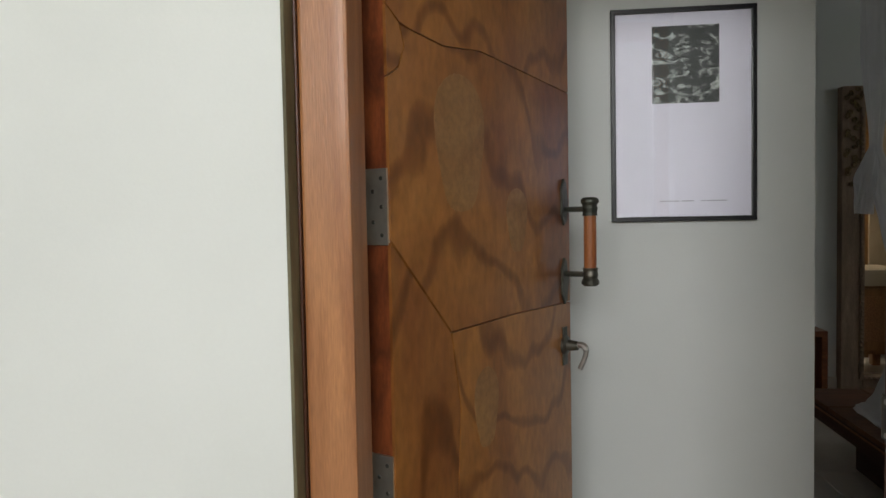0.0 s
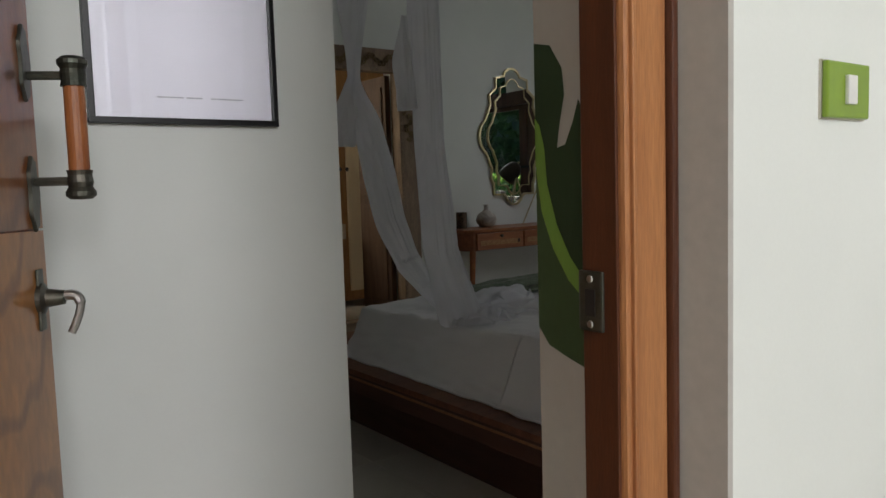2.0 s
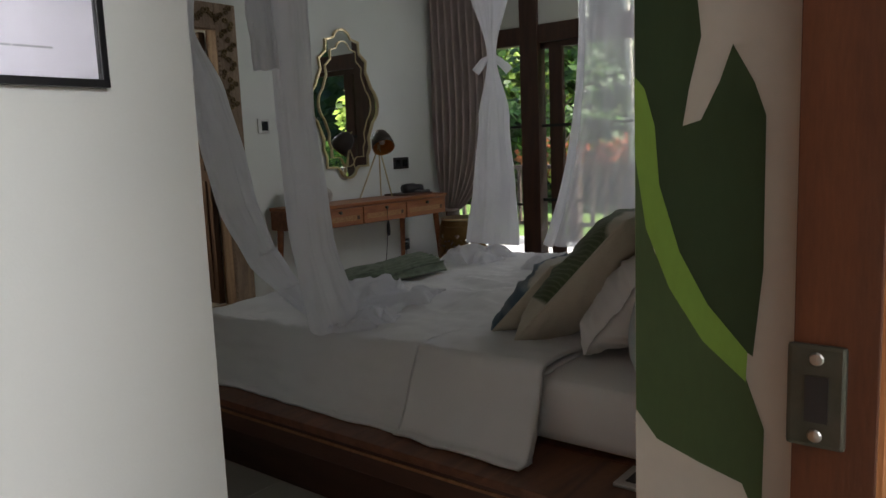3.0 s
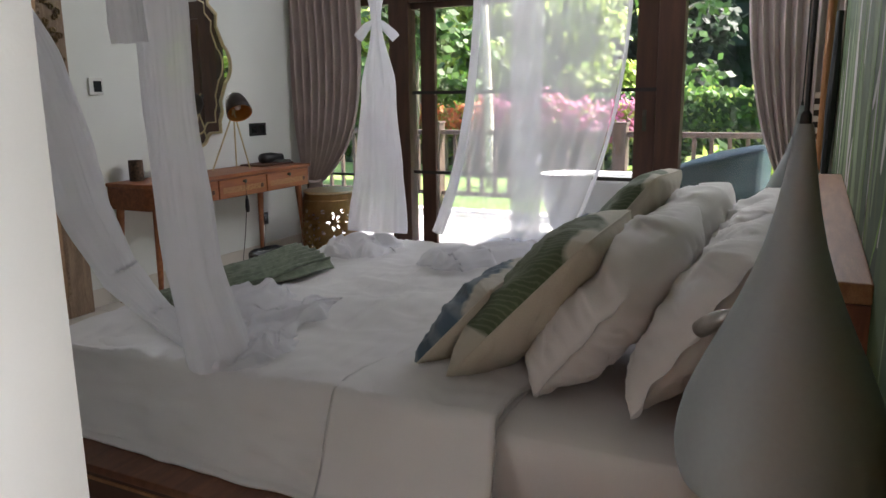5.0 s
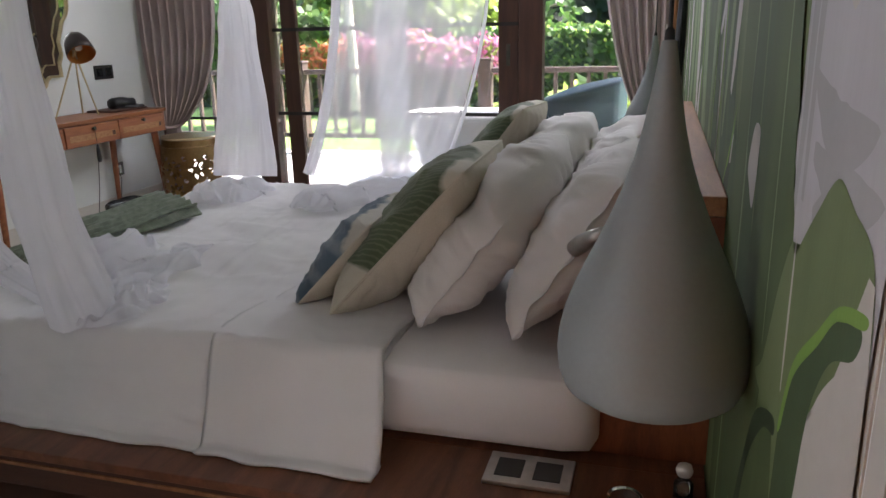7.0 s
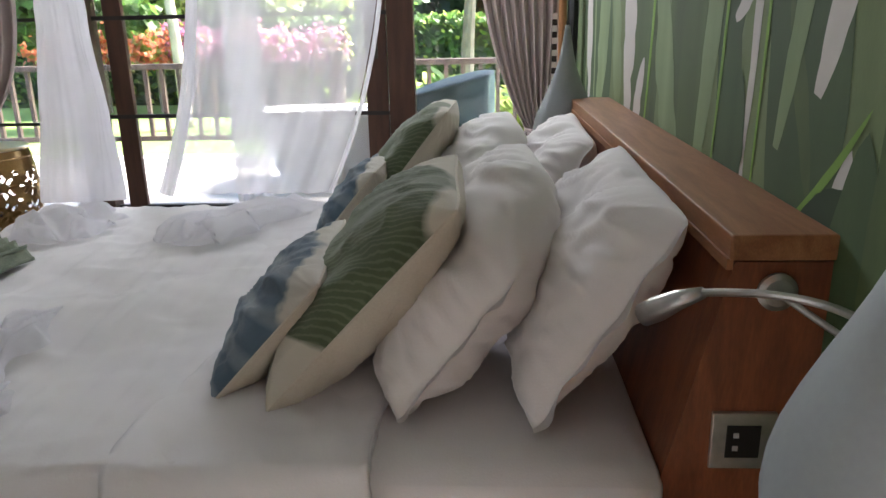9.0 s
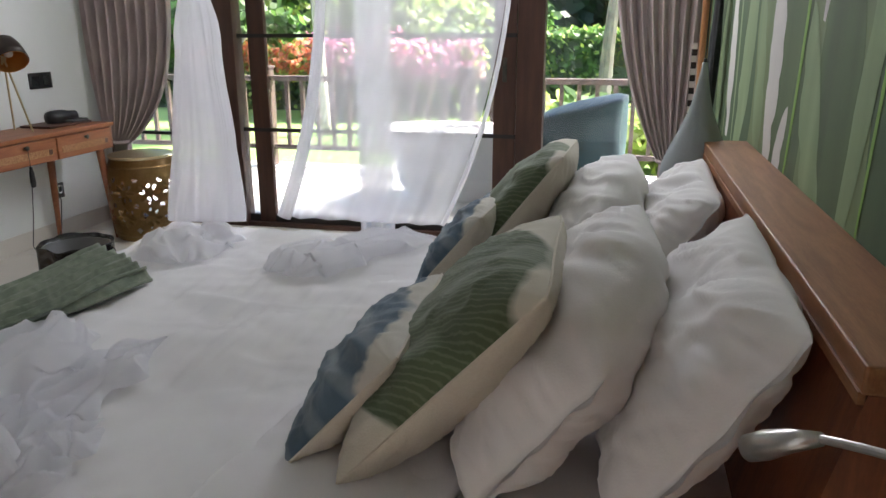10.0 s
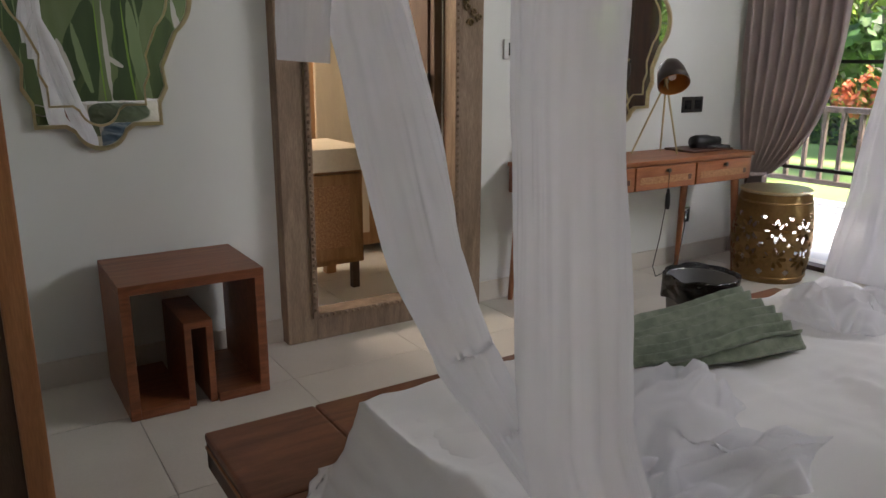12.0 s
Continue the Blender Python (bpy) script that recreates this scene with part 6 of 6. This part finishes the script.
# rack by the window corner
t = thing("coat_stand", (4.95, 2.0, 0), "orange bamboo pole with dark cloth and chequered strap", "coat stand")
part("pole", tube([(4.80, 1.985, 0.0), (4.80, 1.985, 1.95)], 0.021, 12), ORANGE_WOOD, t)
part("foot", lathe([(0, 0), (0.14, 0), (0.14, 0.015), (0.03, 0.03), (0, 0.03)], 28, Matrix.Translation((4.80, 1.985, 0))), BED_DARK, t)
part("cloth", gathered([(4.64, 1.95, 1.6), (4.63, 1.955, 1.2), (4.62, 1.96, 0.78)], [0.06, 0.09, 0.07], 4, 0.5, BLACK, "cloth", "", 3, 24), material("charcoal_cloth", (0.035, 0.038, 0.04), 0.9, bump=0.3), t, "hanging dark cloth", smooth=True)
for i in range(14):
    part("strap_check", boxes((4.86, 4.864, 2.005, 2.03, 0.80 + i * 0.03, 0.83 + i * 0.03)), WHITE_PLASTIC if i % 2 else BLACK, t)

# ---- outside ----
LAWN = material("lawn_green", (0.16, 0.26, 0.055), 0.9, second=(0.11, 0.19, 0.04), scale=0.8, bump=0.6, fine=60, speck=0.3)
# the third green has shade in its colour, the first is brightened as if sunlit
GREENS = [leafy("leaf_bright", (0.42, 0.50, 0.13), (0.24, 0.34, 0.06)), leafy("leaf_mid", (0.10, 0.20, 0.04), (0.045, 0.10, 0.02)), leafy("leaf_shaded", (0.028, 0.062, 0.025), (0.012, 0.03, 0.014))]
PINK = leafy("bougainvillea", (0.58, 0.24, 0.36), (0.46, 0.15, 0.27))
CORAL = leafy("coral_flowers", (0.62, 0.22, 0.10), (0.5, 0.14, 0.06))
BARK = material("bark", (0.20, 0.17, 0.13), 0.9, second=(0.12, 0.10, 0.08), scale=6, stretch=(3, 3, 1), bump=0.6, speck=0.4)
structure("ground", boxes((5.72, 600, -400, 400, -1.0, -0.16)), LAWN, "wide sunlit green lawn", "lawn")
structure("deck", boxes((5.70, 7.95, 0.5, 7.6, -0.16, -0.005)), DECK, "pale stone terrace outside the window", "terrace")
# roof out of view, added to hide sky and shade the terrace
structure("veranda_roof", boxes((5.70, 7.6, 0.3, 7.8, 2.72, 2.85)), WINDOW_WOOD, "unseen dark timber roof added to shade the terrace", "roof")
RAIL = material("rail_timber", (0.085, 0.055, 0.042), 0.6, second=(0.05, 0.034, 0.027), scale=5, stretch=(5, 5, 1), bump=0.2, speck=0.3)


def railing():
    t = thing("railing", (7.78, 4, 0), "brown timber veranda railing with square balusters", "railing")
    for y in (5.70, 3.70, 1.70, 7.5):
        part("post", boxes((7.72, 7.85, y - 0.065, y + 0.065, -0.005, 0.93), (7.71, 7.86, y - 0.075, y + 0.075, 0.93, 0.955), bevel=0.005), RAIL, t)
    for a, b in ((5.765, 7.435), (3.765, 5.635), (1.765, 3.635), (0.6, 1.635)):
        part("top_rail", boxes((7.74, 7.83, a, b, 0.815, 0.865), bevel=0.006), RAIL, t)
        part("bottom_rail", boxes((7.755, 7.815, a, b, 0.16, 0.205), bevel=0.004), RAIL, t)
        n = int((b - a) / 0.155)
        for i in range(1, n):
            y = a + (b - a) * i / n
            part("baluster", boxes((7.767, 7.803, y - 0.018, y + 0.018, 0.205, 0.815)), RAIL, t)


railing()
TEAL = material("teal_cover", (0.030, 0.068, 0.076), 0.6, second=(0.022, 0.052, 0.060), scale=4, bump=0.3, fine=30, speck=0.1)


def barbecue():
    def fn(u, v):
        a = u * 2 * math.pi
        k = 1 / max(abs(math.cos(a)), abs(math.sin(a))) * 0.55 + 0.45
        top = v > 0.7
        s = 1.0 if not top else max(0.0, 1 - (v - 0.7) / 0.3)
        x, y = 0.30 * k * math.cos(a) * s, 0.34 * k * math.sin(a) * s
        z = min(v / 0.7, 1) * 0.74
        if top:
            z += 0.05 * (1 - s) ** 0.5
        z += (0.09 * (-y / 0.34) * min(v / 0.7, 1))
        x += 0.02 * N3(a * 1.3, v * 3, 1)
        y += 0.02 * N3(a * 1.7, v * 3, 5)
        return Vector((6.52 + x, 2.63 + y, z))
    solo("barbecue", sheet(fn, 64, 40), TEAL, "barbecue under a fitted teal weather cover", "barbecue", smooth=True)


barbecue()
t = thing("outdoor_bathtub", (6.75, 3.62, 0), "white outdoor bathtub on the terrace", "bathtub")
WHITE_TUB = material("white_enamel", (0.74, 0.74, 0.74), 0.3, second=(0.70, 0.70, 0.70), scale=3, bump=0.02, speck=0.04)


def tub(u, v):
    a = u * 2 * math.pi
    prof = ((0.26, 0.0), (0.31, 0.12), (0.37, 0.42), (0.41, 0.53), (0.405, 0.545), (0.36, 0.53), (0.31, 0.35), (0.22, 0.12), (0.0, 0.09))
    k = min(int(v * 8), 7)
    f = v * 8 - k
    r = prof[k][0] * (1 - f) + prof[k + 1][0] * f
    z = prof[k][1] * (1 - f) + prof[k + 1][1] * f
    sx, sy = (abs(math.cos(a)) ** 0.6) * math.copysign(1, math.cos(a)), (abs(math.sin(a)) ** 0.6) * math.copysign(1, math.sin(a))
    return Vector((6.75 + r * 0.95 * sx, 3.55 + r * 1.55 * sy, z))


part("basin", sheet(tub, 64, 48), WHITE_TUB, t, smooth=True)


def leaves(bm, centre, size, count, leaf, rnd, shell=0.55, narrow=0.45):
    """Small bent leaf blades spread through an uneven cloud."""
    for _ in range(count):
        d = Vector((rnd.gauss(0, 1), rnd.gauss(0, 1), rnd.gauss(0, 1))).normalized()
        r = (shell + (1 - shell) * rnd.random()) * (0.8 + 0.35 * N3(d.x * 2, d.y * 2, d.z * 2 + centre[0]))
        p = Vector(centre) + Vector((d.x * size[0], d.y * size[1], d.z * size[2])) * r
        way = Vector((rnd.gauss(0, 1), rnd.gauss(0, 1), rnd.gauss(-0.3, 0.6))).normalized()
        side = way.orthogonal().normalized() * leaf * narrow
        L = leaf * rnd.uniform(0.7, 1.3)
        v = [bm.verts.new(p), bm.verts.new(p + way * L * 0.5 + side), bm.verts.new(p + way * L), bm.verts.new(p + way * L * 0.5 - side)]
        bm.faces.new(v)


def tree(x, y, h, spread, mat, leaf, count, rnd, label, trunk=0.14):
    t = thing("tree", (x, y, -0.16), label, "tree", "garden trees")
    lean = Vector((rnd.uniform(-0.5, 0.5), rnd.uniform(-0.5, 0.5), 0))
    base = Vector((x, y, -0.2))
    top = base + lean + Vector((0, 0, h * 0.72))
    bm = tube(arc(base, base.lerp(top, 0.5) - lean * 0.4, top, 8), [trunk * (1 - 0.75 * i / 8) for i in range(9)], 9)
    clumps = []
    for k in range(9):
        f = rnd.uniform(0.35, 0.95)
        s = base.lerp(top, f)
        e = s + Vector((rnd.gauss(0, 1), rnd.gauss(0, 1), rnd.uniform(0.2, 0.9))).normalized() * spread * rnd.uniform(0.5, 0.95)
        tube(arc(s, s.lerp(e, 0.5) + Vector((0, 0, 0.3)), e, 5), [trunk * 0.4 * (1 - 0.8 * i / 5) for i in range(6)], 6, bm)
        clumps.append(e)
    part("trunk", bm, BARK, t)
    bm = bmesh.new()
    for e in clumps + [top]:
        q = spread * rnd.uniform(0.35, 0.6)
        leaves(bm, e, (q, q, q * 0.75), count // 10, leaf, rnd, 0.25)
    part("crown", bm, mat, t)


rnd = random.Random(11)
for k in range(13):
    y = -9 + k * 3.6 + rnd.uniform(-0.8, 0.8)
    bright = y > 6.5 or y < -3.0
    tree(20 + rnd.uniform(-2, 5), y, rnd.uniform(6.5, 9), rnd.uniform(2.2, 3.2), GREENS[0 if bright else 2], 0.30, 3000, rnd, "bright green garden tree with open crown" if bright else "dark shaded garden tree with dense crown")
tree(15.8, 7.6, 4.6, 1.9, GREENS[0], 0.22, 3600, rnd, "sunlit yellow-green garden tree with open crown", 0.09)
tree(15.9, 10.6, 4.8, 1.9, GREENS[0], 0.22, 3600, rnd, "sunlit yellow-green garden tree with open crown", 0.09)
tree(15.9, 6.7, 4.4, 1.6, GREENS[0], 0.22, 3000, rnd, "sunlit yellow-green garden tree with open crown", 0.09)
tree(10.2, 9.6, 4.2, 1.5, GREENS[1], 0.20, 2600, rnd, "leafy green tree close to the terrace", 0.07)
tree(11.0, 7.7, 3.6, 1.2, GREENS[1], 0.18, 2000, rnd, "leafy green tree close to the terrace", 0.06)
tree(12.4, 4.2, 5.6, 1.0, GREENS[1], 0.16, 260, rnd, "slender young tree with sparse leaves", 0.11)
tree(12.6, 2.6, 6.0, 1.3, GREENS[1], 0.14, 360, rnd, "slender young tree with sparse leaves", 0.12)


def hedge(y0, y1, x0, x1, top, count, mat, name, label, leaf, group=""):
    bm = bmesh.new()
    r = random.Random(int(y0 * 10) + count)
    for _ in range(count):
        if r.random() < 0.6:
            p = Vector((x0 + abs(r.gauss(0, 0.10)), r.uniform(y0, y1), r.uniform(-0.16, top)))
        else:
            p = Vector((r.uniform(x0, x1), r.uniform(y0, y1), top - abs(r.gauss(0, 0.08))))
        p += Vector((0.15 * N3(p.y * 1.5, p.z * 1.5, 1), 0, 0.05 * N3(p.y * 2, 3, 1)))
        way = Vector((r.gauss(-0.4, 1), r.gauss(0, 1), r.gauss(0.2, 1))).normalized()
        side = way.orthogonal().normalized() * leaf * 0.45
        bm.faces.new([bm.verts.new(q) for q in (p, p + way * leaf * 0.5 + side, p + way * leaf, p + way * leaf * 0.5 - side)])
    return solo(name, bm, mat, label, "hedge", group, kind="stuff")


hedge(-9, 24, 14.0, 15.4, 1.25, 26000, GREENS[1], "hedge", "clipped dense green garden hedge", 0.12)
# near-black solid: its colour stands for the shade between the hedge leaves
solo("hedge_core", boxes((14.12, 15.35, -9, 24, -0.16, 1.14)), GREENS[2], "inner mass of the hedge in shade-dark green", "hedge", kind="stuff")
hedge(-9, 24, 14.0, 15.4, 1.28, 5000, GREENS[0], "hedge_top", "brighter green leaves scattered over the hedge", 0.10)
r2 = random.Random(3)
for k in range(12):
    y = 4.9 + k * 0.40 + r2.uniform(-0.15, 0.15)
    bm = bmesh.new()
    c = (13.1 + r2.uniform(-0.3, 0.3), y, r2.uniform(0.62, 0.95))
    t = thing("flower_bush", (c[0], c[1], -0.16), "flowering shrub with pink or coral blossom", "shrub", "flowering shrubs")
    leaves(bm, c, (0.5, 0.45, 0.5), 380, 0.12, r2, 0.3)
    part("foliage", bm, GREENS[0], t)
    bm = bmesh.new()
    leaves(bm, (c[0] - 0.15, c[1], c[2] + 0.08), (0.5, 0.45, 0.45), 380, 0.075, r2, 0.75, 0.8)
    part("blossom", bm, PINK if k < 7 else CORAL, t)
    part("stem", tube([(c[0], c[1], -0.2), (c[0], c[1], c[2])], 0.04, 6), BARK, t)
for k in range(9):
    y = 1.2 + k * 0.33
    c = (r2.uniform(8.6, 10.2), y + r2.uniform(-0.2, 0.2), r2.uniform(0.1, 0.45))
    bm = bmesh.new()
    leaves(bm, c, (0.35, 0.35, 0.40), 220, 0.22, r2, 0.2, 0.22)
    t = thing("shrub", (c[0], c[1], -0.16), "low spiky green garden shrub", "shrub", "low garden shrubs")
    part("foliage", bm, GREENS[k % 2], t)
    part("stem", tube([(c[0], c[1], -0.2), (c[0], c[1], c[2])], 0.03, 6), BARK, t)
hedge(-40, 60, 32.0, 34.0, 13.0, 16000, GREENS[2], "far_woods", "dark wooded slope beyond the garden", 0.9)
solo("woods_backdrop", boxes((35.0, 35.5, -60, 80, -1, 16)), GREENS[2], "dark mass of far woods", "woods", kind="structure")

t = thing("tree", (11.0, 6.42, -0.16), "pale smooth leaning garden tree trunk", "tree", "garden trees")
part("trunk", tube(arc((11.0, 6.40, -0.2), (11.0, 6.42, 1.0), (11.05, 6.62, 4.2), 10), [0.085 - 0.004 * i for i in range(11)], 12), material("pale_bark", (0.52, 0.46, 0.37), 0.85, second=(0.36, 0.31, 0.24), scale=5, bump=0.4, speck=0.25), t, smooth=True)
bm = bmesh.new()
for i in range(16):
    q = i / 16 * 2 * math.pi
    c = Vector((11.05, 6.62, 4.15))
    e = c + Vector((math.cos(q) * 1.1, math.sin(q) * 1.1, 0.1 + 0.5 * (i % 3)))
    for j in range(14):
        p = c.lerp(e, (j + 1) / 14) + Vector((0, 0, 0.5 * math.sin((j + 1) / 14 * 2.6)))
        for s2 in (1, -1):
            side = Vector((-math.sin(q), math.cos(q), -0.5)) * 0.32 * s2
            bm.faces.new([bm.verts.new(v) for v in (p, p + side * 0.5 + Vector((0.02, 0.02, 0.02)), p + side, p + side * 0.5 - Vector((0.02, 0.02, 0.02)))])
part("crown", bm, GREENS[0], t)

# ---- floor tiles ----
me = None
for i in range(15):
    for j in range(18):
        if me is None:
            o = part("tile", boxes((0, 0.597, 0, 0.597, -0.006, 0.0), bevel=0.0012), TILE, bpy.data.objects["floor"])
            me = o.data
        else:
            o = new("tile", me)
            o.parent = bpy.data.objects["floor"]
        o.location = (-3.2 + 0.6 * i, -3.0 + 0.6 * j, 0)
